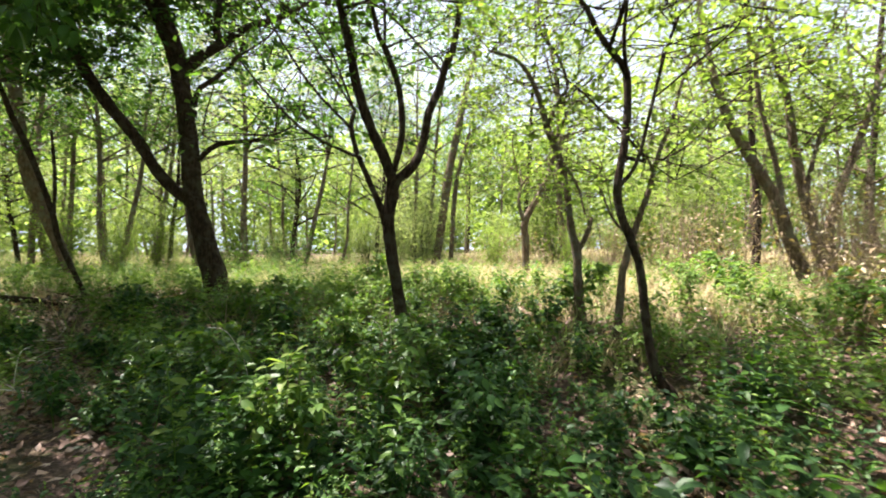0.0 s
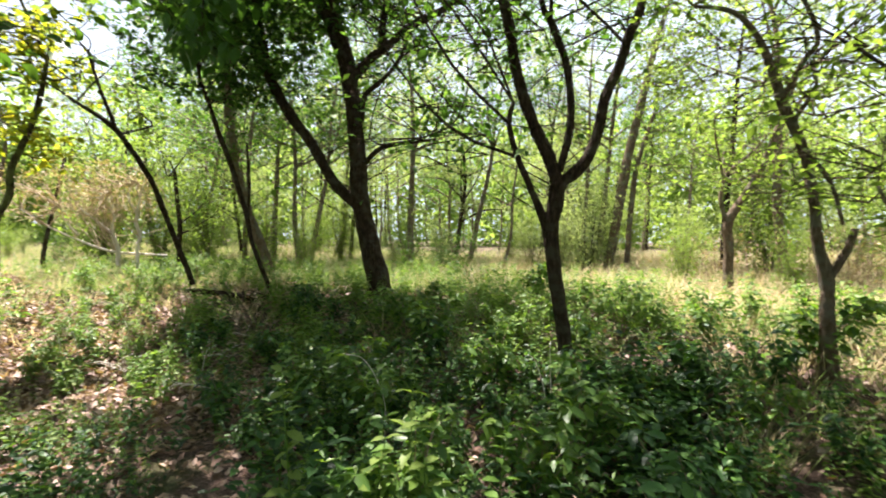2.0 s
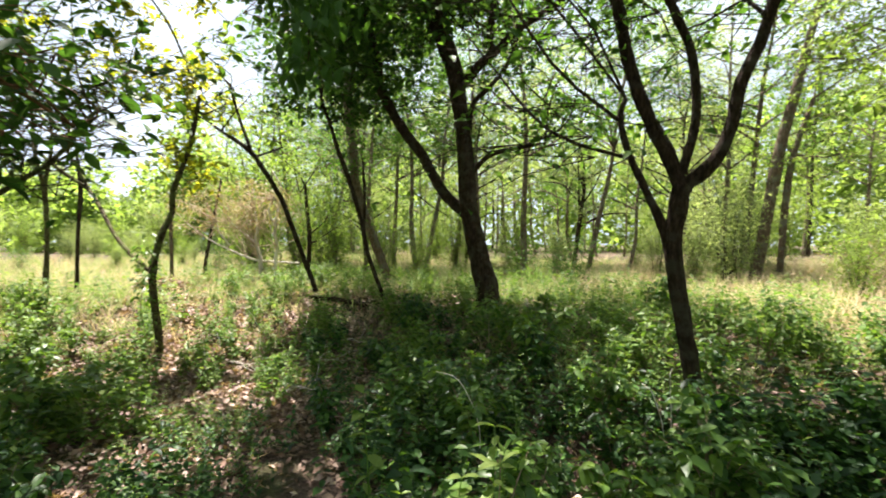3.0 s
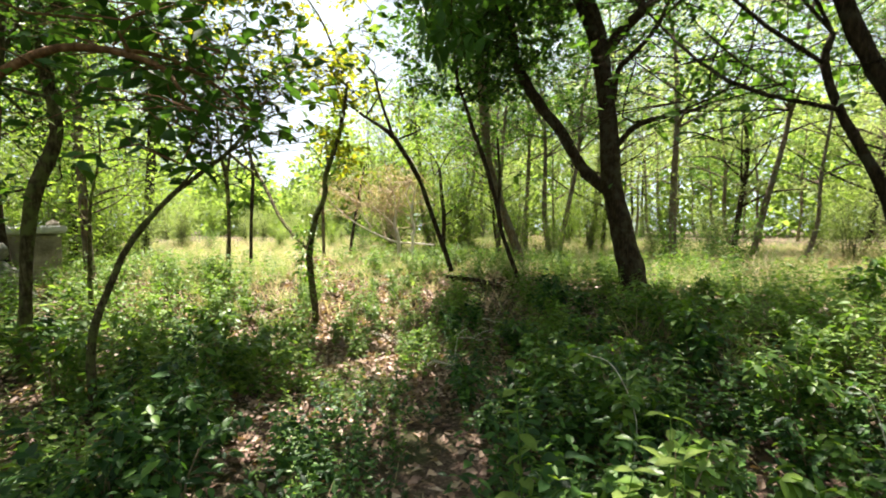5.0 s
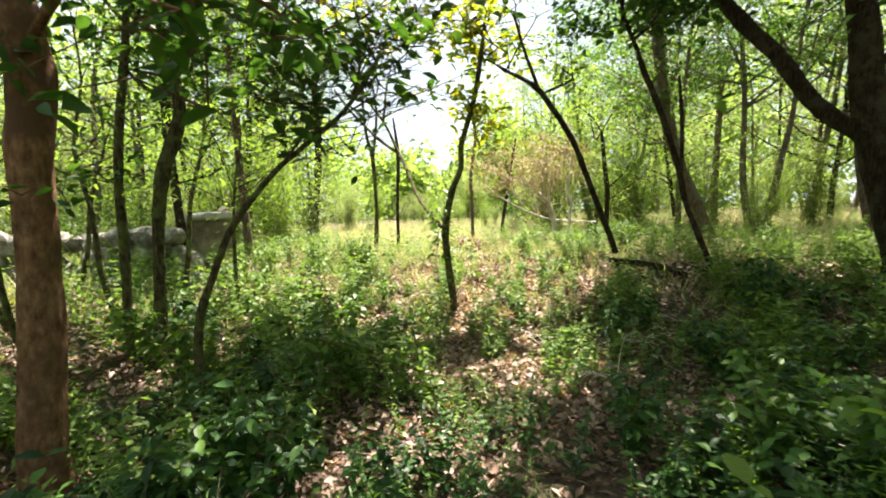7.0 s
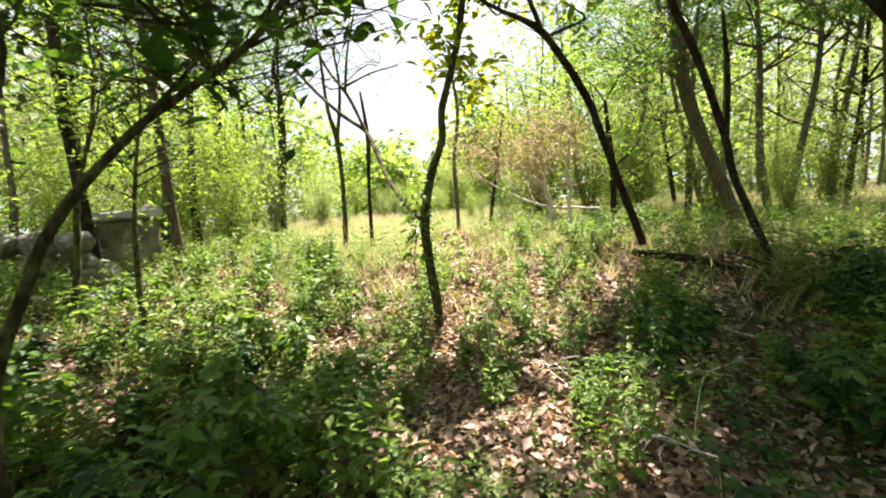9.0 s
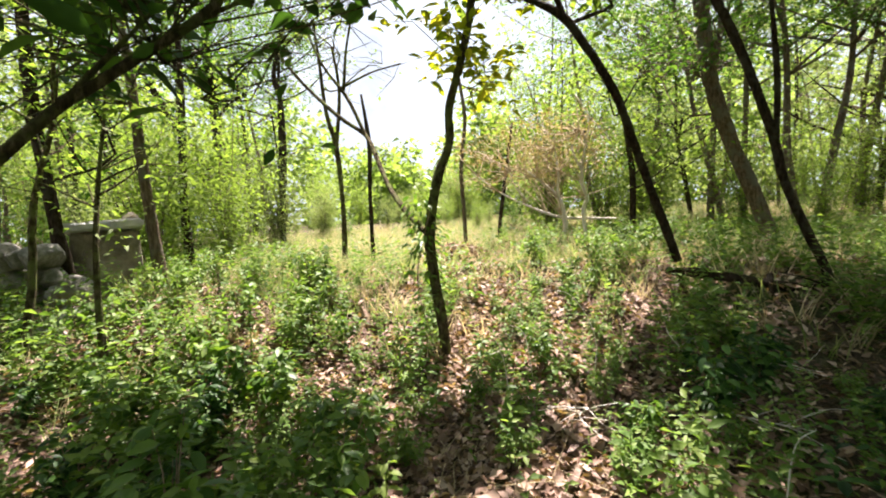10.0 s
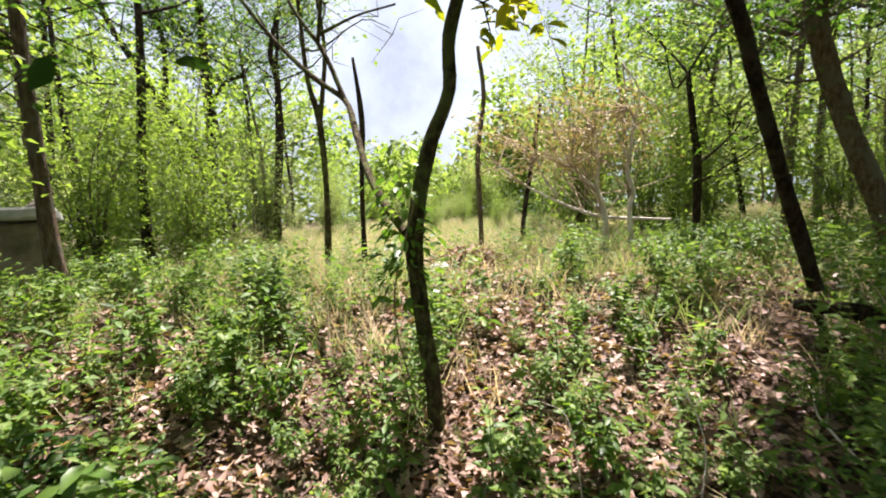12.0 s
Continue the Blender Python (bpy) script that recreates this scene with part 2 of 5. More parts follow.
def tube(line, sides=8, rough=0.0, seed=0):
    """Corners and faces of a tapering limb along a line of (x, y, z, radius), its end closed."""
    p = np.asarray(line, float)
    n = len(p)
    way = unit(np.gradient(p[:, :3], axis=0))
    ref = np.where(np.abs(way[:, 2:3]) > 0.92, np.array([[1.0, 0.15, 0]]), np.array([[0, 0, 1.0]]))
    a = unit(np.cross(way, ref))
    for i in range(1, n):                       # no twist along the limb
        v = a[i - 1] - way[i] * (a[i - 1] @ way[i])
        a[i] = v / max(np.linalg.norm(v), 1e-9)
    b = np.cross(way, a)
    ang = np.linspace(0, 2 * np.pi, sides, endpoint=False)
    r = p[:, 3:4] * np.ones((1, sides))
    if rough:
        rr = np.random.default_rng(seed)
        lump = rr.normal(0, rough, (n, sides))
        lump = (lump + np.roll(lump, 1, 0) + np.roll(lump, 1, 1)) / 1.7
        r = r * (1 + lump)
    v = p[:, None, :3] + r[:, :, None] * (np.cos(ang)[None, :, None] * a[:, None] + np.sin(ang)[None, :, None] * b[:, None])
    i = np.arange(n - 1)[:, None] * sides
    k = np.arange(sides)[None]
    k2 = (k + 1) % sides
    f = np.stack([i + k, i + k2, i + sides + k2, i + sides + k], -1).reshape(-1, 4)
    verts = np.vstack([v.reshape(-1, 3), p[-1:, :3]])
    tip = np.stack([np.full(sides, n * sides), (n - 1) * sides + np.arange(sides), (n - 1) * sides + (np.arange(sides) + 1) % sides, np.full(sides, n * sides)], -1)
    return verts, np.vstack([f, tip])[:, :], n


def join(pieces):
    """Joins (corners, faces) pieces into one."""
    vs, fs, at = [], [], 0
    for v, f in pieces:
        vs.append(v)
        fs.append(f + at)
        at += len(v)
    return np.vstack(vs), np.vstack(fs)


def limb_mesh(name, line, material, sides=9, rough=0.05, seed=0, steps=4):
    v, f, n = tube(smooth_line(line, steps), sides, rough, seed)
    quads, tips = f[:-sides], f[-sides:, :3]
    return mesh_of(name, v, [quads, tips], material, True)


def leaf_shapes(p, way, up, length, width, kind="plain", fold=0.22, droop=0.12):
    """Corners and triangles of many leaves: each starts at p, grows along way, its face turned to up."""
    n = len(p)
    way = unit(way)
    side = unit(np.cross(way, up))
    nor = np.cross(side, way)
    L, W = np.asarray(length)[:, None], np.asarray(width)[:, None]

    def at(u, s, h=0.0):
        return p + way * (L * u) + side * (W * s) + nor * (fold * W * abs(s) * 2 + h * L - droop * L * u * u)
    if kind == "plain":         # a folded diamond
        v = np.stack([p, at(0.45, 0.5), at(1, 0), at(0.45, -0.5)], 1)
        tri = np.array([[0, 1, 2], [0, 2, 3]])
    elif kind == "far":         # one slanting triangle, for what stays far off
        v = np.stack([p, at(0.4, 0.55), at(1, -0.15)], 1)
        tri = np.array([[0, 1, 2]])
    elif kind == "broad":       # an oval with its midrib
        v = np.stack([p, at(0.28, 0.42), at(0.62, 0.46), at(1, 0), at(0.62, -0.46), at(0.28, -0.42), at(0.5, 0)], 1)
        tri = np.array([[0, 1, 6], [1, 2, 6], [2, 3, 6], [6, 3, 4], [6, 4, 5], [0, 6, 5]])
    else:                       # a blade, bent over
        v = np.stack([at(0, 0.5), at(0, -0.5), at(0.55, 0.36), at(0.55, -0.36), at(1, 0)], 1)
        tri = np.array([[0, 1, 3], [0, 3, 2], [2, 3, 4]])
    k = v.shape[1]
    f = (np.arange(n)[:, None, None] * k + tri[None]).reshape(-1, 3)
    return v.reshape(-1, 3), f


LEAF_MESHES = {}


def weed_leaf(material, shape):
    key = (material.name, shape)
    if key not in LEAF_MESHES:
        width = (0.46, 0.38, 0.55)[shape]
        v, f = leaf_shapes(np.zeros((1, 3)), np.array([[1.0, 0, 0]]), np.array([[0, 0, 1.0]]), np.ones(1), np.full(1, width), "broad", 0.16, (0.25, 0.45, 0.1)[shape])
        LEAF_MESHES[key] = mesh_of("leaf", v, f, material)
    return LEAF_MESHES[key]


def scatter_ways(n, r, flat=0.5):
    """Random directions, mostly level, and random faces turned mostly up."""
    a = r.uniform(0, 2 * np.pi, n)
    way = np.stack([np.cos(a), np.sin(a), r.normal(-0.15, flat, n)], 1)
    up = np.stack([r.normal(0, 0.55, n), r.normal(0, 0.55, n), np.ones(n)], 1)
    return way, up


def crown_of(tips, r, per=26, reach=0.55, size=0.085, kind="plain", lean=0.35):
    """Twigs (lines) and leaves about each tip of a tree's limbs."""
    twigs, P, Wd, U = [], [], [], []
    for (x, y, z) in tips:
        for _ in range(3):
            a = r.uniform(0, 2 * np.pi)
            d = np.array([math.cos(a), math.sin(a), r.uniform(-0.35, 0.75)])
            ln = reach * r.uniform(0.6, 1.4)
            p0 = np.array([x, y, z])
            p1 = p0 + d * ln * 0.5 + r.normal(0, 0.05, 3)
            p2 = p0 + d * ln + np.array([0, 0, -0.12 * ln]) + r.normal(0, 0.06, 3)
            twigs.append([(*p0, 0.007), (*p1, 0.005), (*p2, 0.002)])
            k = max(2, per // 3)
            u = r.uniform(0.15, 1.05, k)[:, None]
            P.append((1 - u) ** 2 * p0 + 2 * u * (1 - u) * p1 + u * u * p2 + r.normal(0, 0.03 + 0.05 * reach, (k, 3)))
            w, up = scatter_ways(k, r, 0.5)
            Wd.append(w + d * lean)
            U.append(up)
    P, Wd, U = np.vstack(P), np.vstack(Wd), np.vstack(U)
    L = size * r.uniform(0.6, 1.35, len(P))
    return twigs, leaf_shapes(P, Wd, U, L, L * r.uniform(0.42, 0.62, len(P)), kind)


def along(line, frm, step, r, spread=0.15):
    """Points spaced along the upper part of a limb."""
    s = smooth_line(line, 6)
    k0 = int(len(s) * frm)
    seg = np.linalg.norm(np.diff(s[k0:, :3], axis=0), axis=1).sum()
    m = max(1, int(seg / step))
    pick = np.linspace(k0, len(s) - 1, m).astype(int)
    return [tuple(s[i, :3] + r.normal(0, spread, 3)) for i in pick]


def grown(line, r, count, length, rise=0.5, frm=0.55):
    """Boughs that carry a limb on beyond its end: lines, the thicker first."""
    s = smooth_line(line, 4)
    out = []
    for i in range(count):
        k = len(s) - 1 if i < 2 else int(r.integers(int(len(s) * frm), len(s)))
        p, rad = s[k, :3], min(0.02, max(0.006, s[k, 3] * 0.6))
        a = r.uniform(0, 2 * np.pi)
        d = np.array([math.cos(a), math.sin(a), rise + r.uniform(-0.1, 0.6)])
        ln = length * r.uniform(0.6, 1.2)
        bend = r.normal(0, 0.17 * ln, (3, 3))
        out.append([(*p, rad), (*(p + d * ln * 0.3 + bend[0]), rad * 0.75), (*(p + d * ln * 0.62 + bend[1] + (0, 0, 0.08 * ln)), rad * 0.5), (*(p + d * ln + bend[2]), rad * 0.2)])
    return out


# leaf gaps added so sun reaches the herbs, (x, y, radius) on the ground
SUN_GAPS = ((-0.95, 2.95, 0.62), (-4.2, 2.8, 0.7), (-2.9, 2.2, 0.42), (-5.4, 4.6, 0.75), (-1.8, 1.6, 0.35))


def in_gap(x, y, z):
    """Whether the sun's ray through this point ends in one of the gaps."""
    gx, gy = x + 0.385 * (z - 0.6), y - 0.222 * (z - 0.6)
    return any((gx - a) ** 2 + (gy - b) ** 2 < c * c for a, b, c in SUN_GAPS)


def tree(name, x, y, lines, label, bark, leaf, group="", category="tree", leaf_from=0.6, boughs=5, bough_len=1.3, per=30, reach=0.6, bough_from=0.55,
         size=0.085, kind="plain", seed=0, sides=10, step=0.3, only=None, sink=True, rise=0.5, dense=(), bunches=(), leaf_bunch=None, shade_layers=11):
    """A tree from its limbs (first the trunk), each a line of (dx, dy, z, radius); boughs, twigs and leaves are grown on them."""
    r = np.random.default_rng(1000 + seed)
    z0 = float(height(x, y))
    top = thing(name, x, y, z0, label, category, group)
    made = [[(a, b, c - z0, d * 0.86) for a, b, c, d in ln] for ln in lines]
    if sink:
        a, b, c, d = made[0][0]
        if c > -0.1:                            # the trunk goes into the ground, with a flare
            made[0] = [(a, b, -0.15, d * 1.35)] + ([(a, b, 0.06, d * 1.15)] if c > 0.15 else []) + made[0][(0 if c > 0.15 else 1):]
    limbs = []
    for i, ln in enumerate(made):
        limbs.append(part("trunk" if i == 0 else "limb", limb_mesh("trunk" if i == 0 else "limb", ln, bark, sides if i == 0 else max(6, sides - 3), 0.06, seed * 10 + i), top))
    use = [i for i in range(len(made))] if only is None else only
    tips, extra = [], []
    for i in use:
        extra += [(i, e) for e in grown(made[i], r, boughs, bough_len, rise, bough_from)]
        tips += along(made[i], leaf_from, step, r)
        if i in dense:                          # unseen high limbs, thickened with leaves to shade the ground below
            for _ in range(shade_layers):
                tips += along(made[i], 0.4, step, r, 0.85)
    for i, e in extra:
        tips += along(e, 0.25, step * 0.85, r)
        part("bough", limb_mesh("bough", e, bark, 5, 0.04, seed + 3, 3), limbs[i])
    tips = [q for q in tips if not in_gap(x + q[0], y + q[1], z0 + q[2])]
    if tips and per:
        twigs, (v, f) = crown_of(tips, r, per, reach, size, kind)
        tv, tf = join([tube(t, 3)[:2] for t in twigs])
        part("twiggery", mesh_of("twiggery", tv, [tf[:, :4]], bark), top, kind="stuff")
        part("crown", mesh_of("crown", v, f, leaf), top)
    for bx_, by_, bz_, wide, count in bunches:  # hanging bunches of large drooping leaves
        spray = part("leafy_twig", limb_mesh("leafy_twig", [(bx_, by_, bz_ - z0 + wide * 0.6, 0.006), (bx_ + 0.04, by_, bz_ - z0, 0.004), (bx_, by_ + 0.05, bz_ - z0 - wide * 0.6, 0.002)], bark, 4, 0, 0, 2), top)
        for _ in range(count):
            ln = r.uniform(0.12, 0.22)
            p = np.array([bx_, by_, bz_ - z0]) + r.normal(0, 0.42, 3) * wide
            lf = part("leaf", weed_leaf(leaf_bunch, int(r.integers(0, 3))), spray)
            lf.matrix_basis = pose(*p, r.uniform(-35, 35), r.uniform(5, 75), r.uniform(0, 360)) @ Matrix.Diagonal((ln, ln, ln, 1))
    return top

# ---------------------------------------------------------------- the ground


def axis(lo, hi, step):
    """Even steps where the trail runs, wider and wider ones out to the horizon."""
    mid = np.arange(lo, hi + step / 2, step)
    out, d = [], step
    while (out[-1] if out else 0) < 400:
        d *= 1.22
        out.append((out[-1] if out else 0) + d)
    out = np.array(out)
    return np.concatenate([lo - out[::-1], mid, hi + out])


def build_ground():
    xs, ys = axis(-15, 7, 0.13), axis(-3, 13, 0.13)
    X, Y = np.meshgrid(xs, ys)
    r = np.random.default_rng(3)
    near = (np.abs(X + 4) < 11.2) & (np.abs(Y - 5) < 8.2)
    Z = height(X, Y) + near * r.normal(0, 0.012, X.shape)
    v = np.stack([X, Y, Z], -1).reshape(-1, 3)
    i = np.arange(len(ys) - 1)[:, None] * len(xs) + np.arange(len(xs) - 1)[None]
    f = np.stack([i, i + 1, i + 1 + len(xs), i + len(xs)], -1).reshape(-1, 4)
    ob = new("ground", mesh_of("ground", v, f, SOIL, True))
    tagged(ob, "brown forest soil with leaf litter and low green growth", "ground", kind="structure")


build_ground()

# ---------------------------------------------------------------- the trees by the trail
tree("tree", -4.62, 8.40, [
    [(0.48, 0.13, 0.94, 0.254), (0.36, 0.1, 1.41, 0.23), (0.23, 0.06, 1.98, 0.211), (0.12, 0.03, 2.55, 0.193), (0.06, 0.02, 3.37, 0.175), (0.0, 0.0, 4.08, 0.169), (-0.08, -0.02, 4.71, 0.169), (-0.23, -0.06, 5.3, 0.187), (-0.43, -0.12, 5.85, 0.193), (-0.62, -0.2, 6.4, 0.165), (-0.85, -0.3, 7.0, 0.13), (-1.15, -0.5, 7.9, 0.075)],
    [(0.09, 0.03, 2.39, 0.133), (-0.23, -0.06, 2.67, 0.121), (-0.48, -0.13, 3.0, 0.115), (-0.78, -0.21, 3.54, 0.115), (-1.17, -0.32, 4.07, 0.115), (-1.47, -0.4, 4.58, 0.115), (-1.65, -0.45, 5.03, 0.109), (-1.7, -0.47, 5.48, 0.103), (-1.81, -0.5, 5.89, 0.097), (-2.0, -0.55, 6.5, 0.085), (-2.3, -0.7, 7.2, 0.06), (-2.6, -0.85, 7.9, 0.04)],
    [(-0.07, -0.02, 4.71, 0.121), (0.31, 0.09, 5.1, 0.103), (0.61, 0.17, 5.31, 0.085), (1.0, 0.27, 5.64, 0.079), (1.49, 0.41, 5.88, 0.066), (2.1, 0.6, 6.3, 0.04)],
    [(0.56, 0.15, 5.29, 0.079), (0.5, 0.14, 5.61, 0.079), (0.55, 0.15, 5.92, 0.073), (0.6, 0.2, 6.6, 0.05), (0.65, 0.2, 7.2, 0.03)],
    [(0.2, 0.05, 3.14, 0.054), (0.47, 0.13, 3.43, 0.054), (0.87, 0.24, 3.53, 0.048), (1.46, 0.4, 3.59, 0.03)],
    [(0.14, 0.04, 3.93, 0.054), (0.2, 0.05, 4.39, 0.054), (0.46, 0.13, 4.65, 0.048), (0.76, 0.21, 4.96, 0.042), (0.95, 0.26, 5.37, 0.03)],
    # two limbs added above the view to shade the herbs
    [(-0.2, -0.06, 5.22, 0.07), (0.17, -1.1, 5.8, 0.05), (0.67, -2.1, 6.1, 0.035), (1.2, -2.9, 6.3, 0.015)],
    [(0.67, -2.1, 6.1, 0.03), (0.17, -2.9, 6.5, 0.022), (-0.23, -3.8, 6.7, 0.012)],
    [(0.67, -2.1, 6.1, 0.03), (0.95, -3.1, 5.7, 0.02), (1.2, -4.1, 4.9, 0.012), (1.32, -4.5, 4.1, 0.008), (1.34, -4.58, 3.3, 0.005)],
], "thick dark-barked tree with a long arching side limb",
     BARK_DARK, LEAF_MID, leaf_from=0.72, boughs=4, bough_len=2.3, per=20, reach=0.9, size=0.12, kind="broad", only=(0, 1, 2, 3, 4, 5, 6, 7), dense=(7,), shade_layers=9, seed=1,
     bunches=((1.2, -4.35, 4.7, 0.5, 70), (1.3, -4.5, 4.0, 0.42, 90), (1.34, -4.58, 3.45, 0.32, 55), (1.1, -4.2, 4.2, 0.5, 60)), leaf_bunch=LEAF_DARK, group="trees of the wood")
tree("tree", -0.50, 5.66, [
    [(0.07, 0.02, 0.26, 0.089), (0.0, 0.0, 0.79, 0.085), (-0.07, -0.02, 1.26, 0.085), (-0.13, -0.04, 1.67, 0.085), (-0.13, -0.04, 1.96, 0.089), (-0.1, -0.03, 2.2, 0.095), (-0.07, -0.02, 2.34, 0.095)],
    [(-0.07, -0.02, 2.33, 0.075), (0.16, 0.04, 2.54, 0.068), (0.28, 0.08, 2.83, 0.061), (0.35, 0.09, 3.19, 0.061), (0.47, 0.13, 3.47, 0.058), (0.55, 0.15, 3.76, 0.055), (0.66, 0.18, 4.05, 0.051), (0.75, 0.2, 4.6, 0.035)],
    [(-0.08, -0.02, 2.31, 0.075), (-0.19, -0.05, 2.63, 0.072), (-0.32, -0.09, 2.92, 0.072), (-0.44, -0.12, 3.26, 0.068), (-0.52, -0.14, 3.58, 0.065), (-0.56, -0.15, 3.86, 0.065), (-0.61, -0.17, 4.09, 0.061), (-0.72, -0.2, 4.6, 0.045)],
    [(-0.07, -0.02, 2.46, 0.048), (0.01, 0.0, 2.81, 0.044), (0.03, 0.01, 3.07, 0.044), (-0.01, 0.0, 3.47, 0.044), (-0.1, -0.03, 3.75, 0.044), (-0.19, -0.05, 3.98, 0.041), (-0.25, -0.07, 4.09, 0.037), (-0.35, -0.1, 4.6, 0.025)],
    [(-0.15, -0.04, 1.67, 0.051), (-0.23, -0.06, 2.02, 0.048), (-0.36, -0.1, 2.34, 0.044), (-0.47, -0.13, 2.6, 0.037), (-0.56, -0.15, 2.94, 0.034), (-0.52, -0.14, 3.15, 0.027)],
    # added out-of-view limbs that darken the ground right of the trail
    [(-0.68, -0.19, 4.4, 0.03), (-0.8, -0.55, 5.1, 0.025), (-1.1, -1.3, 5.8, 0.018), (-1.3, -1.9, 6.0, 0.01)],
    [(-1.1, -1.3, 5.8, 0.018), (-1.7, -1.2, 6.1, 0.012), (-2.3, -1.5, 6.2, 0.008)],
    [(-0.8, -0.55, 5.1, 0.022), (-0.4, -1.4, 5.7, 0.018), (-0.1, -2.3, 6.0, 0.012), (0.2, -3.0, 6.1, 0.008)],
], "slender dark tree forking into three rising stems",
     BARK_DARK, LEAF_MID, leaf_from=0.72, boughs=4, bough_len=1.8, per=13, reach=0.9, size=0.115, only=(1, 2, 3, 4, 5, 6, 7), dense=(5, 6), shade_layers=26, seed=2, group="trees of the wood")
tree("tree", 1.90, 3.97, [
    [(0.1, 0.0, 0.09, 0.055), (0.04, 0.0, 0.28, 0.055), (-0.07, 0.0, 0.41, 0.052), (-0.14, 0.0, 0.66, 0.045), (-0.19, 0.0, 1.04, 0.042), (-0.22, 0.0, 1.32, 0.042), (-0.29, 0.0, 1.56, 0.042), (-0.38, 0.0, 1.8, 0.040), (-0.41, 0.0, 2.04, 0.040), (-0.35, 0.0, 2.37, 0.038), (-0.32, 0.0, 2.66, 0.038), (-0.33, 0.0, 2.99, 0.038), (-0.44, 0.0, 3.16, 0.032), (-0.56, 0.0, 3.33, 0.030), (-0.65, 0.0, 3.52, 0.027), (-0.75, 0.0, 3.68, 0.025), (-0.95, 0.1, 4.3, 0.018)],
    [(-0.39, 0.0, 2.04, 0.023), (-0.25, 0.0, 2.23, 0.020), (-0.13, 0.0, 2.66, 0.017), (-0.01, 0.0, 3.13, 0.015), (0.11, 0.0, 3.46, 0.013)],
], "thin crooked tree with a sinuous dark trunk",
     BARK_DARK, LEAF_LIGHT, leaf_from=0.74, boughs=6, bough_len=1.6, per=32, reach=0.8, seed=3, group="trees of the wood")
tree("tree", 1.64, 5.60, [
    [(0.03, 0.0, 0.61, 0.064), (-0.02, 0.0, 1.11, 0.064), (-0.03, 0.0, 1.45, 0.064), (-0.1, 0.0, 1.79, 0.049), (-0.14, 0.0, 2.19, 0.045), (-0.23, 0.0, 2.6, 0.045), (-0.37, 0.0, 2.94, 0.049), (-0.44, 0.0, 3.21, 0.043), (-0.56, 0.0, 3.54, 0.032), (-0.75, 0.0, 3.78, 0.025), (-1.05, 0.0, 3.88, 0.017)],
    [(-0.38, 0.0, 2.97, 0.027), (-0.23, 0.0, 3.29, 0.025), (-0.13, 0.0, 3.47, 0.022), (-0.26, 0.0, 3.85, 0.02), (-0.43, 0.0, 4.08, 0.017), (-0.5, 0.0, 4.6, 0.013)],
    [(-0.02, 0.0, 1.47, 0.043), (0.1, 0.0, 1.71, 0.035), (0.15, 0.0, 1.89, 0.03)],
    [(-0.27, 0.0, 2.63, 0.02), (-0.03, 0.0, 2.29, 0.02), (0.07, 0.0, 1.92, 0.017)],
], "thin grey tree with a knee bend and a broken stub",
     BARK_PALE, LEAF_LIGHT, leaf_from=0.66, boughs=4, bough_len=1.3, per=30, reach=0.7, only=(0, 1), seed=4, group="trees of the wood")
tree("tree", 1.83, 5.00, [
    [(0.01, 0.0, 0.55, 0.046), (0.07, 0.0, 1.03, 0.05), (0.11, 0.0, 1.33, 0.046), (0.24, 0.0, 1.75, 0.039), (0.37, 0.0, 2.11, 0.035), (0.49, 0.0, 2.54, 0.027), (0.63, 0.0, 2.87, 0.023), (0.71, 0.0, 3.2, 0.019), (0.88, 0.0, 3.62, 0.013)],
    [(0.19, 0.0, 1.63, 0.019), (0.0, 0.0, 1.82, 0.016), (-0.15, 0.0, 2.18, 0.012)],
], "small slanting tree with thin brown trunk",
     BARK_PALE, LEAF_LIGHT, leaf_from=0.6, boughs=4, bough_len=1.2, per=28, reach=0.7, seed=5, group="trees of the wood")
tree("tree", 4.90, 6.90, [
    [(0.49, 0.0, 0.88, 0.107), (0.19, 0.0, 1.67, 0.107), (0.02, 0.0, 2.17, 0.100), (-0.26, 0.0, 2.67, 0.086), (-0.55, 0.0, 3.17, 0.086), (-0.82, 0.0, 3.79, 0.064), (-1.0, 0.1, 4.9, 0.044), (-1.1, 0.2, 6.0, 0.030)],
    [(0.1, 0.0, 1.92, 0.057), (0.05, 0.0, 2.58, 0.050), (-0.22, 0.0, 3.67, 0.039), (-0.3, 0.0, 4.5, 0.032)],
], "pale sunlit leaning tree beside a dry thicket",
     BARK_PALE, LEAF_LIGHT, leaf_from=0.6, boughs=6, bough_len=1.8, per=34, reach=0.8, seed=6, group="trees of the wood")
tree("tree", 5.60, 7.40, [
    [(0.49, 0.0, 1.01, 0.100), (0.27, 0.0, 1.68, 0.100), (0.08, 0.0, 2.48, 0.092), (-0.05, 0.0, 3.11, 0.077), (-0.15, 0.0, 3.91, 0.061), (-0.35, 0.0, 4.53, 0.046), (-0.45, 0.1, 5.6, 0.030)],
    [(0.13, 0.0, 2.3, 0.046), (0.26, 0.0, 2.93, 0.042), (0.49, 0.0, 3.64, 0.035)],
], "pale slender tree beside a dry thicket",
     BARK_PALE, LEAF_LIGHT, leaf_from=0.6, boughs=6, bough_len=1.8, per=34, reach=0.8, seed=7, group="trees of the wood")
tree("tree", 6.20, 7.80, [
    [(0.33, 0.0, 1.12, 0.076), (0.25, 0.0, 1.87, 0.076), (0.54, 0.0, 2.81, 0.071), (0.83, 0.0, 3.56, 0.06), (1.12, 0.0, 4.41, 0.049)],
], "thin pale sapling among dry brush",
     BARK_PALE, LEAF_LIGHT, leaf_from=0.6, boughs=5, bough_len=1.4, per=30, seed=8, group="trees of the wood")
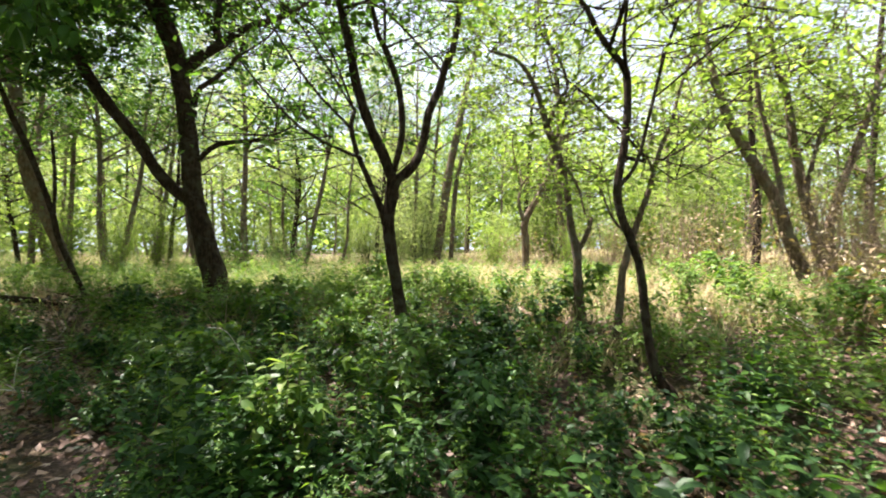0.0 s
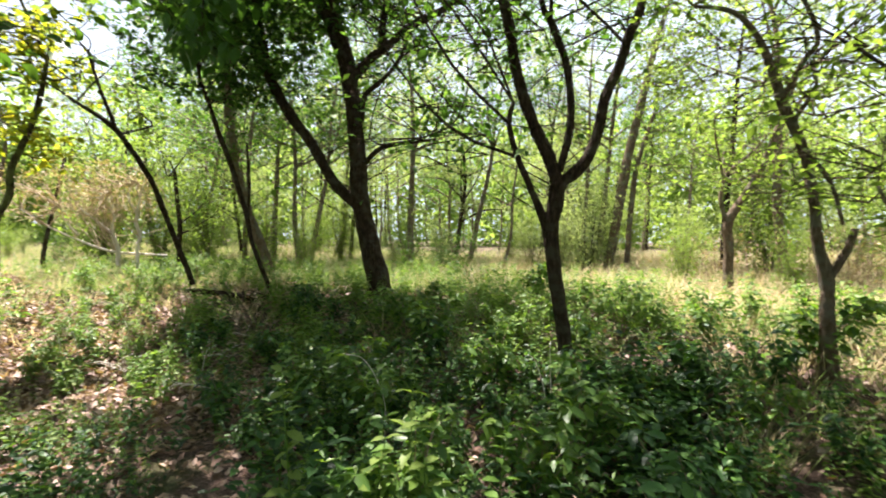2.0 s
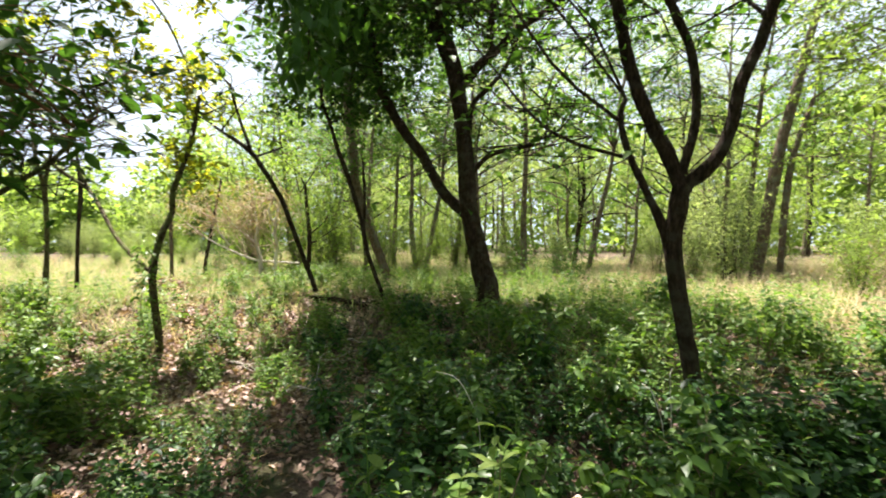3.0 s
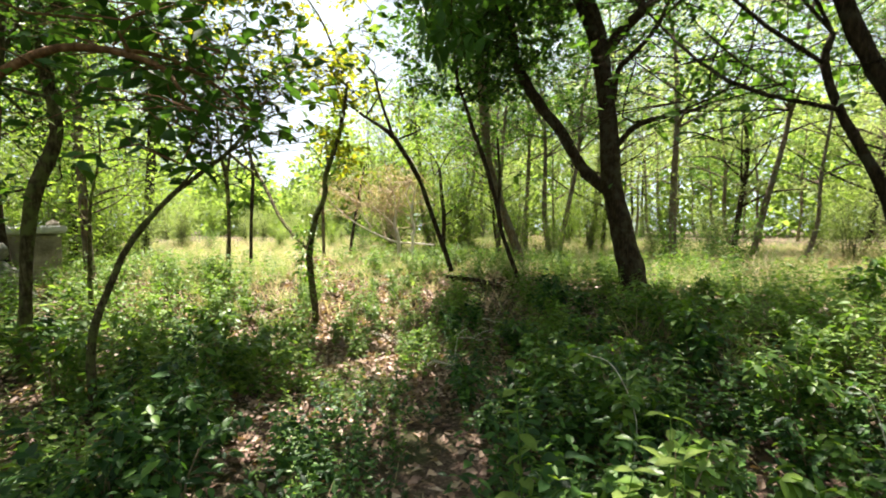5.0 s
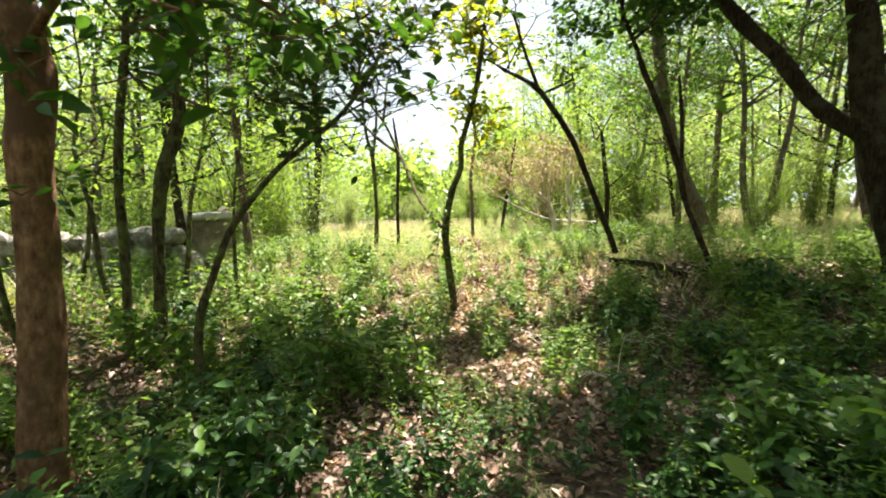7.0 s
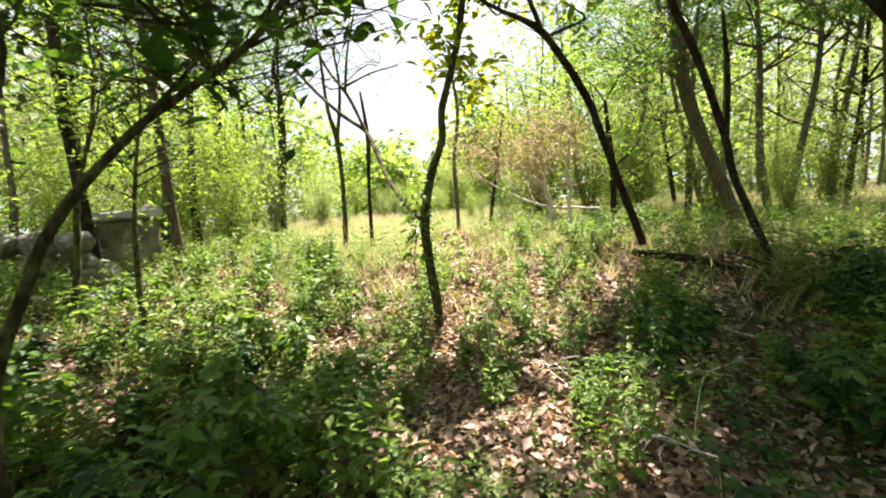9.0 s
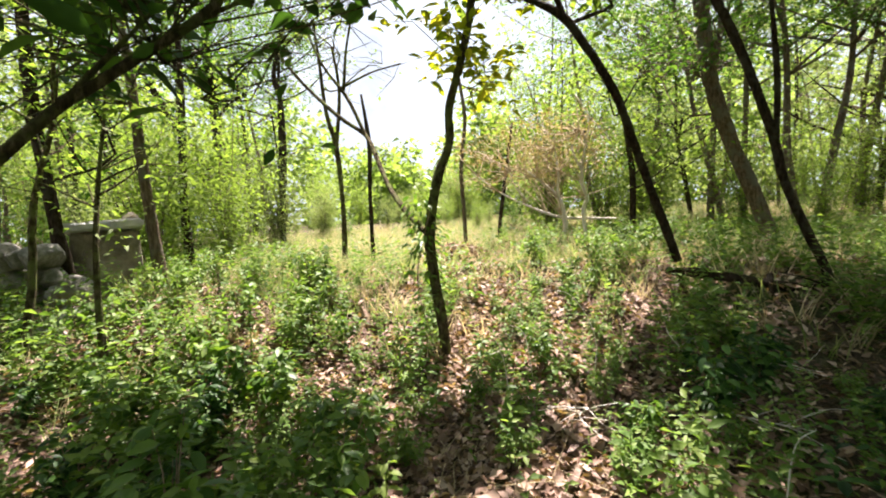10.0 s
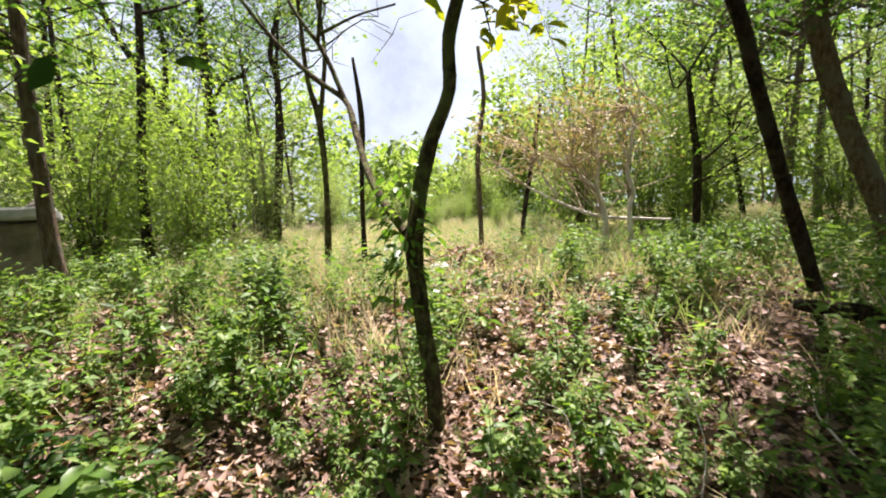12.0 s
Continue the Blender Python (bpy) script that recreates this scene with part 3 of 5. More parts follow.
tree("tree", -0.20, 14.90, [
    [(-0.12, -0.03, 0.66, 0.164), (0.1, 0.03, 1.99, 0.154), (0.31, 0.08, 3.48, 0.154), (0.52, 0.14, 4.63, 0.145), (0.78, 0.21, 5.77, 0.125), (0.98, 0.27, 6.75, 0.106), (1.4, 0.4, 8.4, 0.07)],
    [(0.43, 0.12, 1.17, 0.087), (0.55, 0.15, 2.99, 0.087), (0.69, 0.19, 3.98, 0.077), (1.06, 0.29, 5.29, 0.058)],
], "pair of pale trunks behind the clearing",
     BARK_PALE, LEAF_LIGHT, leaf_from=0.6, boughs=6, bough_len=2.0, per=36, reach=0.9, size=0.1, seed=9, group="trees of the wood")
tree("tree", 1.70, 10.50, [
    [(0.16, 0.04, 0.72, 0.088), (0.16, 0.04, 1.59, 0.094), (0.15, 0.04, 2.13, 0.094), (0.37, 0.1, 2.56, 0.076), (0.67, 0.18, 3.1, 0.063), (0.93, 0.26, 3.85, 0.05), (1.3, 0.35, 5.0, 0.035)],
    [(0.14, 0.04, 2.07, 0.057), (0.01, 0.0, 2.56, 0.044), (0.08, 0.02, 2.99, 0.038)],
], "thin pale tree forking low above the grass",
     BARK_PALE, LEAF_LIGHT, leaf_from=0.6, boughs=5, bough_len=1.5, per=30, reach=0.8, seed=10, group="trees of the wood")
tree("tree", -8.50, 9.70, [
    [(0.23, 0.71, 0.97, 0.142), (0.16, 0.49, 1.52, 0.137), (0.07, 0.22, 2.19, 0.132), (0.0, 0.01, 2.78, 0.132), (-0.05, -0.14, 3.29, 0.132), (-0.08, -0.23, 3.8, 0.132), (-0.28, -0.33, 6.6, 0.136), (-0.48, -0.33, 8.0, 0.088)],
], "tall leaning brown trunk at the clearing edge",
     BARK_PALE, LEAF_MID, leaf_from=0.7, boughs=9, bough_len=1.8, per=34, reach=0.8, seed=11, group="trees of the wood")
tree("tree", -6.75, 6.85, [
    [(-0.04, -0.04, 0.96, 0.053), (-0.05, -0.18, 1.31, 0.052), (-0.02, -0.42, 1.78, 0.051), (0.02, -0.65, 2.22, 0.049), (0.07, -0.88, 2.63, 0.047), (0.05, -1.17, 3.03, 0.046), (-0.01, -1.35, 3.29, 0.046), (-0.16, -1.49, 3.46, 0.036), (-0.32, -1.63, 3.59, 0.027), (-0.48, -1.77, 3.75, 0.022)],
    [(-0.01, -1.35, 3.29, 0.036), (-0.06, -1.4, 3.5, 0.031), (-0.15, -1.48, 3.84, 0.026), (-0.25, -1.57, 4.33, 0.021)],
], "arching young tree growing from a fallen log",
     BARK_DARK, LEAF_LIGHT, leaf_from=0.72, boughs=4, bough_len=0.7, per=24, reach=0.4, size=0.13, kind="broad", sink=False, seed=12, group="trees of the wood")
tree("tree", -5.92, 7.60, [
    [(0.05, 0.03, 0.84, 0.047), (-0.07, -0.04, 1.21, 0.048), (-0.22, -0.13, 1.7, 0.048), (-0.29, -0.17, 2.14, 0.049), (-0.4, -0.23, 2.59, 0.049), (-0.56, -0.32, 3.17, 0.05), (-0.7, -0.41, 3.6, 0.051), (-0.8, -0.47, 3.98, 0.04), (-0.97, -0.56, 4.55, 0.029), (-1.05, -0.6, 5.2, 0.02)],
    [(-0.27, -0.16, 2.08, 0.032), (-0.26, -0.15, 2.66, 0.032), (-0.28, -0.16, 3.14, 0.027), (-0.3, -0.17, 3.45, 0.021)],
    [(-0.98, -0.57, 4.42, 0.028), (-1.4, -0.2, 5.2, 0.022), (-2.0, 0.1, 5.8, 0.012)],
    # three unseen limbs added to throw shade beside the log
    [(-1.05, -0.6, 5.2, 0.024), (-0.7, 0.0, 5.9, 0.02), (-0.1, 0.4, 6.3, 0.014), (0.7, 0.7, 6.4, 0.01)],
    [(-1.05, -0.6, 5.2, 0.022), (-1.3, 0.1, 6.0, 0.018), (-1.4, 0.7, 6.4, 0.012), (-1.2, 1.4, 6.5, 0.008)],
    [(-1.05, -0.6, 5.2, 0.022), (-0.7, -1.0, 5.9, 0.018), (-0.3, -1.5, 6.3, 0.012), (0.0, -2.1, 6.4, 0.008)],
], "dark leaning young tree beside the fallen log",
     BARK_DARK, LEAF_DARK, leaf_from=0.88, boughs=8, bough_len=1.1, per=36, reach=0.55, size=0.13, kind="broad", rise=0.35, bough_from=0.82, only=(0, 2, 3, 4, 5), dense=(3, 4, 5), shade_layers=21, seed=13, group="trees of the wood")
tree("tree", -7.55, 4.36, [
    [(0.03, 0.09, -0.1, 0.070), (0.03, 0.07, 0.41, 0.064), (0.01, 0.03, 0.86, 0.064), (-0.0, -0.01, 1.3, 0.068), (0.01, 0.04, 1.68, 0.059), (0.04, 0.12, 2.0, 0.058), (0.08, 0.24, 2.31, 0.048), (0.09, 0.25, 2.62, 0.048), (0.2, 0.31, 2.91, 0.042), (0.29, 0.38, 3.23, 0.041), (0.36, 0.42, 3.5, 0.041), (0.38, 0.48, 3.89, 0.032), (0.4, 0.53, 4.27, 0.023)],
    [(-0.02, -0.05, 1.44, 0.039), (-0.56, -0.09, 1.68, 0.038), (-1.1, -0.11, 1.99, 0.035), (-1.63, -0.1, 2.39, 0.039), (-2.16, -0.11, 2.77, 0.034), (-2.48, -0.42, 3.1, 0.036), (-2.94, -0.8, 3.64, 0.030), (-3.06, -1.15, 4.14, 0.022)],
    [(-2.16, -0.11, 2.77, 0.034), (-2.44, -0.29, 3.37, 0.029), (-2.65, -0.57, 3.88, 0.022), (-2.82, -0.78, 4.55, 0.014)],
    [(-2.45, -0.31, 3.52, 0.028), (-2.31, 0.07, 3.69, 0.014), (-2.16, 0.48, 3.79, 0.014)],
    [(-2.45, -0.32, 3.45, 0.029), (-2.42, -0.24, 4.06, 0.021), (-2.37, -0.09, 4.66, 0.014)],
    # high limb added out of sight, to shade the herbs below
    [(0.39, 0.5, 4.1, 0.02), (0.2, 0.1, 5.2, 0.018), (-0.2, -0.5, 6.0, 0.012), (-0.5, -1.0, 6.3, 0.008)],
], "young tree wrapped in a leafy vine with a bare side branch",
     BARK_MOSSY, LEAF_YELLOW, leaf_from=0.66, boughs=8, bough_len=0.7, bough_from=0.66, step=0.22, rise=0.1, per=30, reach=0.4, size=0.13, kind="broad", only=(0, 5), dense=(5,), shade_layers=10, seed=14, group="trees of the wood")
tree("dead_tree", -11.70, 4.55, [
    [(0.01, 0.11, 0.84, 0.051), (0.02, 0.13, 2.06, 0.042), (0.02, 0.18, 2.97, 0.05), (0.01, 0.1, 3.86, 0.025)],
], "bare dead stem standing in the clearing",
     BARK_DARK, LEAF_MID, per=0, boughs=0, seed=15, group="dead stems")
tree("dead_tree", -11.63, 4.08, [
    [(0.0, 0.03, 0.68, 0.049), (0.01, 0.08, 1.9, 0.049), (0.0, 0.04, 2.94, 0.056), (-0.01, -0.08, 3.49, 0.04), (-0.01, -0.14, 4.41, 0.031), (-0.01, -0.18, 5.01, 0.023)],
    [(0.0, 0.05, 2.94, 0.04), (0.01, 0.17, 3.89, 0.032), (0.01, 0.1, 4.65, 0.024)],
], "bare forked stem standing in the clearing",
     BARK_MOSSY, LEAF_LIGHT, leaf_from=0.9, boughs=4, bough_len=0.9, per=3, seed=16, group="dead stems")
tree("tree", -20.40, 1.80, [
    [(0.02, -0.21, 1.56, 0.258), (0.03, -0.24, 3.44, 0.17), (0.03, -0.22, 5.28, 0.169), (0.03, -0.25, 6.6, 0.151), (0.03, -0.29, 8.22, 0.133), (0.04, -0.34, 9.48, 0.099)],
    [(0.02, -0.2, 5.12, 0.068), (-0.03, 0.31, 5.82, 0.068), (-0.09, 0.79, 6.03, 0.052)],
], "stout dark tree on the far side of the clearing",
     BARK_DARK, LEAF_MID, leaf_from=0.6, boughs=8, bough_len=2.4, per=30, reach=1.0, size=0.12, seed=17, group="trees of the wood")
tree("tree", -19.50, 1.50, [
    [(-0.03, 0.21, 1.72, 0.146), (0.04, -0.3, 3.64, 0.126), (0.13, -0.9, 4.7, 0.123), (0.21, -1.46, 5.85, 0.105), (0.27, -1.89, 6.66, 0.088), (0.34, -2.38, 7.99, 0.072)],
    [(0.13, -0.9, 4.7, 0.092), (0.11, -0.79, 6.22, 0.077), (0.13, -0.95, 7.68, 0.06)],
], "dark leaning tree on the far side of the clearing",
     BARK_DARK, LEAF_MID, leaf_from=0.6, boughs=7, bough_len=2.2, per=24, reach=1.0, size=0.12, seed=18, group="trees of the wood")
tree("tree", -18.30, 3.30, [
    [(-0.0, 0.02, 1.8, 0.108), (-0.0, 0.23, 3.49, 0.092), (-0.01, 0.27, 5.31, 0.091), (-0.0, 0.14, 6.04, 0.076), (-0.01, 0.38, 7.1, 0.061)],
], "slim dark tree on the far side of the clearing",
     BARK_DARK, LEAF_LIGHT, leaf_from=0.65, boughs=5, bough_len=1.5, per=26, reach=0.8, size=0.1, seed=19, group="trees of the wood")
tree("tree", -10.00, 1.46, [
    [(-0.01, 0.07, 0.75, 0.087), (-0.0, 0.02, 1.7, 0.079), (0.0, -0.01, 2.42, 0.078), (0.01, -0.04, 3.46, 0.07), (0.02, -0.08, 4.27, 0.062), (0.02, -0.08, 4.87, 0.055)],
], "slim straight tree standing near a stone pillar",
     BARK_PALE, LEAF_LIGHT, leaf_from=0.55, boughs=7, bough_len=1.3, per=26, reach=0.6, size=0.11, seed=20, group="trees of the wood")
tree("tree", -10.20, 0.35, [
    [(-0.05, 0.13, 1.02, 0.099), (-0.02, 0.06, 1.77, 0.09), (-0.01, 0.02, 2.46, 0.082), (0.01, -0.02, 3.14, 0.088), (0.0, -0.01, 4.06, 0.081), (-0.01, 0.02, 4.79, 0.067)],
], "dark straight tree in front of a stone pillar",
     BARK_DARK, LEAF_MID, leaf_from=0.6, boughs=7, bough_len=1.5, per=30, reach=0.7, size=0.1, seed=21, group="trees of the wood")
tree("tree", -4.26, 0.75, [
    [(0.02, -0.06, 0.47, 0.135), (0.0, -0.01, 1.36, 0.121), (0.0, -0.0, 2.03, 0.127), (-0.01, 0.03, 2.39, 0.126), (0.0, -0.0, 2.81, 0.115), (0.01, -0.04, 2.99, 0.103), (0.03, -0.1, 3.28, 0.089)],
    [(0.0, 0.03, 2.62, 0.035), (0.55, 0.45, 2.8, 0.028), (0.95, 0.85, 2.7, 0.02), (1.1, 1.0, 2.5, 0.01)],
    [(0.55, 0.45, 2.8, 0.02), (0.6, 1.0, 2.85, 0.015), (0.6, 1.5, 2.6, 0.01)],
    # added overhead limbs, unseen, that keep sun off the trail
    [(0.1, -0.2, 4.4, 0.05), (-0.2, 1.2, 5.5, 0.035), (-0.5, 2.6, 6.0, 0.025), (-0.6, 3.6, 6.2, 0.015)],
    [(0.2, -0.3, 5.6, 0.04), (0.4, 1.2, 6.4, 0.03), (0.7, 3.0, 6.8, 0.015)],
    [(0.2, -0.3, 5.6, 0.04), (-0.9, 1.0, 6.5, 0.03), (-1.7, 2.8, 6.9, 0.015)],
], "smooth brown tree trunk close to the trail",
     BARK_RED, LEAF_DARK, leaf_from=0.5, boughs=3, bough_len=0.8, per=20, reach=0.45, size=0.13, kind="broad", step=0.24, rise=0.1, dense=(3, 4, 5), shade_layers=10, seed=22, group="trees of the wood")
tree("tree", -5.27, 1.38, [
    [(0.008, -0.025, 0.75, 0.04), (-0.042, 0.126, 1.237, 0.033), (-0.084, 0.277, 1.59, 0.034), (-0.143, 0.47, 1.858, 0.03), (-0.21, 0.68, 2.102, 0.028), (-0.286, 0.932, 2.32, 0.026), (-0.395, 1.294, 2.648, 0.025), (-0.487, 1.579, 3.051, 0.023), (-0.529, 1.722, 3.286, 0.02)],
    [(-0.21, 0.68, 2.102, 0.017), (-0.269, 0.865, 2.337, 0.014), (-0.328, 1.058, 2.581, 0.012)],
], "arching grey-brown tree bowed low over the herbs",
     BARK_MOSSY, LEAF_DARK, leaf_from=0.8, boughs=9, bough_len=1.3, per=8, reach=0.85, size=0.18, kind="broad", bough_from=0.72, seed=23, group="trees of the wood")
tree("tree", -6.30, 0.88, [
    [(0.01, -0.03, 0.19, 0.069), (-0.0, 0.01, 1.29, 0.063), (-0.02, 0.09, 2.09, 0.08), (-0.05, 0.28, 2.73, 0.07), (-0.04, 0.2, 3.4, 0.063), (-0.03, 0.17, 3.95, 0.056), (-0.03, 0.14, 4.38, 0.045)],
    [(0.05, -0.28, 0.12, 0.045), (0.05, -0.26, 1.41, 0.05), (0.05, -0.25, 2.24, 0.049), (0.02, -0.12, 3.34, 0.044), (0.01, -0.08, 3.89, 0.033)],
    # limb added overhead to shade the ground by the stems
    [(-0.04, 0.2, 3.9, 0.045), (-0.4, 1.0, 4.8, 0.035), (-0.6, 1.9, 5.4, 0.02), (-0.7, 2.5, 5.6, 0.012)],
], "clump of mossy crooked stems beside the rubble wall",
     BARK_MOSSY, LEAF_DARK, leaf_from=0.45, boughs=6, bough_len=1.3, per=32, reach=0.6, size=0.1, dense=(2,), seed=24, group="trees of the wood")
tree("dead_tree", -14.00, 8.20, [
    [(0.15, 0.29, 1.29, 0.062), (0.24, 0.49, 2.62, 0.049), (0.34, 0.68, 3.81, 0.036)],
], "dark dead stick standing beside withered brush",
     BARK_DARK, LEAF_MID, per=0, boughs=0, seed=25, group="dead stems")
tree("dead_tree", -13.00, 6.50, [
    [(0.19, 0.54, 1.41, 0.053), (0.19, 0.53, 2.62, 0.052), (0.23, 0.67, 3.65, 0.052), (0.21, 0.6, 4.57, 0.041)],
], "thin bare grey stem standing in the grass",
     BARK_PALE, LEAF_MID, per=0, boughs=0, seed=26, group="dead stems")
tree("tree", -10.00, 9.10, [
    [(0.06, 0.06, 1.03, 0.065), (0.08, 0.08, 2.08, 0.064), (0.05, 0.04, 2.65, 0.056), (-0.0, -0.0, 3.37, 0.04)],
], "short dark stem with ivy-like leaves at the clearing edge",
     BARK_DARK, LEAF_LIGHT, leaf_from=0.7, boughs=5, bough_len=0.9, per=40, reach=0.5, seed=27, group="trees of the wood")

# ---------------------------------------------------------------- the wood behind


def wood_tree(name, tall, seed, bark, leaf, label, spread=1.6, per=26, size=0.13, stems=1, clumps=26, low=0.35):
    """A tree of the wood behind: stems, boughs and a loose crown. It is built at the origin and copied."""
    r = np.random.default_rng(seed)
    top = thing(name, 0, 0, 0, label, "tree", "trees of the wood behind")
    tips = []
    for s in range(stems):
        a = r.uniform(0, 6.28)
        lean = r.uniform(0.03, 0.16)
        line, x, y = [], 0.12 * s, 0.0
        for k in range(6):
            u = k / 5
            line.append((x + math.cos(a) * lean * tall * u + r.normal(0, 0.07), y + math.sin(a) * lean * tall * u + r.normal(0, 0.07), -0.2 + tall * 0.8 * u,
                         0.0075 * tall * (1.15 - 0.95 * u)))
        trunk = part("trunk", limb_mesh("trunk", line, bark, 7, 0.05, seed + s, 3), top)
        sl = smooth_line(line, 6)
        for b in range(clumps // stems // 2):
            k = int(len(sl) * r.uniform(low, 0.98))
            p = sl[min(k, len(sl) - 1)]
            an = r.uniform(0, 6.28)
            ln = spread * r.uniform(0.5, 1.2)
            e = [(*p[:3], p[3] * 0.6), (p[0] + math.cos(an) * ln * 0.5, p[1] + math.sin(an) * ln * 0.5, p[2] + ln * 0.25, p[3] * 0.4),
                 (p[0] + math.cos(an) * ln, p[1] + math.sin(an) * ln, p[2] + ln * r.uniform(0.1, 0.9), 0.006)]
            part("bough", limb_mesh("bough", e, bark, 4, 0, 0, 2), trunk)
            tips += along(e, 0.35, 0.45, r, 0.25)
    twigs, (v, f) = crown_of(tips, r, int(per * 2.7), 0.75, size * 0.74, "far")
    part("crown", mesh_of("crown", v, f, leaf), top)
    return top


def shrub(name, tall, wide, seed, bark, leaf, label, count=900, size=0.09, group="shrubs of the wood"):
    """A many-stemmed shrub with an uneven, open crown."""
    r = np.random.default_rng(seed)
    top = thing(name, 0, 0, 0, label, "shrub", group)
    pieces, P, Wd, U = [], [], [], []
    stems = 14
    for s in range(stems):
        a = r.uniform(0, 6.28)
        h, w = tall * r.uniform(0.55, 1.1), wide * r.uniform(0.2, 1.0)
        p0 = np.array([r.normal(0, 0.12), r.normal(0, 0.12), -0.1])
        p2 = np.array([math.cos(a) * w, math.sin(a) * w, h])
        p1 = np.array([math.cos(a) * w * 0.3, math.sin(a) * w * 0.3, h * 0.6]) + r.normal(0, 0.08, 3)
        rad = 0.006 + 0.003 * tall
        pieces.append(tube(smooth_line([(*p0, rad), (*p1, rad * 0.6), (*p2, 0.004)], 3), 3)[:2])
        k = 2 * count // stems
        u = r.uniform(0.08, 1.08, k)[:, None]
        P.append((1 - u) ** 2 * p0 + 2 * u * (1 - u) * p1 + u * u * p2 + r.normal(0, 0.13 * tall ** 0.5 + 0.08, (k, 3)))
        w_, up = scatter_ways(k, r, 0.5)
        Wd.append(w_)
        U.append(up)
    v, f = join(pieces)
    part("branchwork", mesh_of("branchwork", v, f, bark), top, kind="stuff")
    P = np.vstack(P)
    P[:, 2] = np.maximum(P[:, 2], 0.03)
    L = size * 0.85 * r.uniform(0.6, 1.4, len(P))
    v, f = leaf_shapes(P, np.vstack(Wd), np.vstack(U), L, L * 0.7, "far")
    part("foliage", mesh_of("foliage", v, f, leaf), top)
    return top


def place(ob, x, y, turn, scale=1.0):
    m = pose(x, y, float(height(x, y)), 0, 0, turn)
    c = copy_thing(ob, m)
    c.scale = (scale, scale, scale * 1.0)
    return c


def clear_of(x, y):
    """Where the open clearing and the trail leave room."""
    in_clearing = ((x + 12.2) / 6.4) ** 2 + ((y - 6.6) / 4.4) ** 2 < 1
    return (not in_clearing) and off_trail(x, y) > 6.5


def wood_behind():
    r = np.random.default_rng(77)
    # pale bark and leaves of these kinds carry distance haze in their colour
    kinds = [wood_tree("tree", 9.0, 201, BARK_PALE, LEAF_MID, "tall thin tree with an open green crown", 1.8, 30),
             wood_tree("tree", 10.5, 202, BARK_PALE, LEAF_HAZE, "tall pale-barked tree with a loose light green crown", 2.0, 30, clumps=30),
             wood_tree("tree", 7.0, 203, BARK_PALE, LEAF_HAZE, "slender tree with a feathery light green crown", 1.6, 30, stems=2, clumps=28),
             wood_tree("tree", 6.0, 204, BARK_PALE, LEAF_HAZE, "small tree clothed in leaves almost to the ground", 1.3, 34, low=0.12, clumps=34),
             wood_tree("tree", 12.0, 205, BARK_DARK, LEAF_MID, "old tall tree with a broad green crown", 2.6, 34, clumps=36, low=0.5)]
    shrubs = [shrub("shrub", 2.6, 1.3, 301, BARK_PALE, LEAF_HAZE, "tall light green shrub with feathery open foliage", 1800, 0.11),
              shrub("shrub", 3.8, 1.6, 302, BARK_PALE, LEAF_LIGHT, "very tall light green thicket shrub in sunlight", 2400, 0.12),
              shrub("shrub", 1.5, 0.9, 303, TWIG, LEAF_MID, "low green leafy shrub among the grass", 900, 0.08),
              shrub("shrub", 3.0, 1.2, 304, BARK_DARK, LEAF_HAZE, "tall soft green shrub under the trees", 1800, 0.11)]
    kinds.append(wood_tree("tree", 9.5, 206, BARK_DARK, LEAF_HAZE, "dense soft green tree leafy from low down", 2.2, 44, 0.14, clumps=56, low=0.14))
    used = []
    for ring, count, gap, pick in (((10.5, 20), 34, 1.9, "tree"), ((20, 38), 80, 2.2, "tree"), ((9.5, 17), 56, 1.2, "shrub"), ((16, 32), 90, 1.5, "shrub")):
        made = tries = 0
        while made < count and tries < 4000:
            tries += 1
            b, d = radians(r.uniform(-62, 128)), r.uniform(*ring)
            x, y = -3.0 - d * math.sin(b), 2.5 + d * math.cos(b)
            if not clear_of(x, y) or any((x - u) ** 2 + (y - w) ** 2 < gap ** 2 for u, w, k in used if k == pick):
                continue
            side = math.degrees(math.atan2(-4.7 - x, y - 3.64))
            if pick == "tree" and 60 < side < 89:         # low growth only beyond the clearing, where the sky shows
                continue
            if (side < 40 and r.uniform() > 0.6) or (side < 45 and pick == "shrub" and r.uniform() > 0.9):  # the wood is thin and sunny beyond the grass
                continue
            used.append((x, y, pick))
            low = 0.55 if pick == "shrub" and 60 < side < 90 else 0.68 if pick == "shrub" and side < 42 else 1.0
            kind = kinds[int(r.choice([0, 1, 2, 4] if side > 82 else [0, 1, 1, 4] if side < 42 else [0, 1, 2, 3, 4]))] if pick == "tree" else shrubs[int(r.choice([0, 1, 2, 3], p=[0.35, 0.3, 0.15, 0.2]))]
            place(kind, x, y, r.uniform(0, 360), r.uniform(0.8, 1.2) if pick == "tree" else low * r.choice([0.6, 0.85, 1.05, 1.35]) * r.uniform(0.9, 1.1))
            made += 1
    for x, y, sc in ((-10.4, 17.5, 1.1), (-6.0, 18.5, 1.2), (-15.5, 17.0, 1.1), (-3.0, 20.0, 1.2)):
        place(kinds[5], x, y, 97 * x, sc)
    high = wood_tree("tree", 11.0, 208, BARK_PALE, LEAF_MID, "tall tree with a full green crown above a bare trunk", 2.4, 42, 0.16, clumps=60, low=0.42)
    for x, y, sc in ((-9.4, 13.6, 0.95), (-10.9, 12.3, 0.9), (-12.6, 14.8, 1.05), (-10.6, 17.2, 1.15), (-15.2, 14.4, 1.0), (-4.8, 16.4, 1.05), (-0.6, 18.0, 1.1)):
        place(high, x, y, 67 * x, sc)
    kinds.append(high)
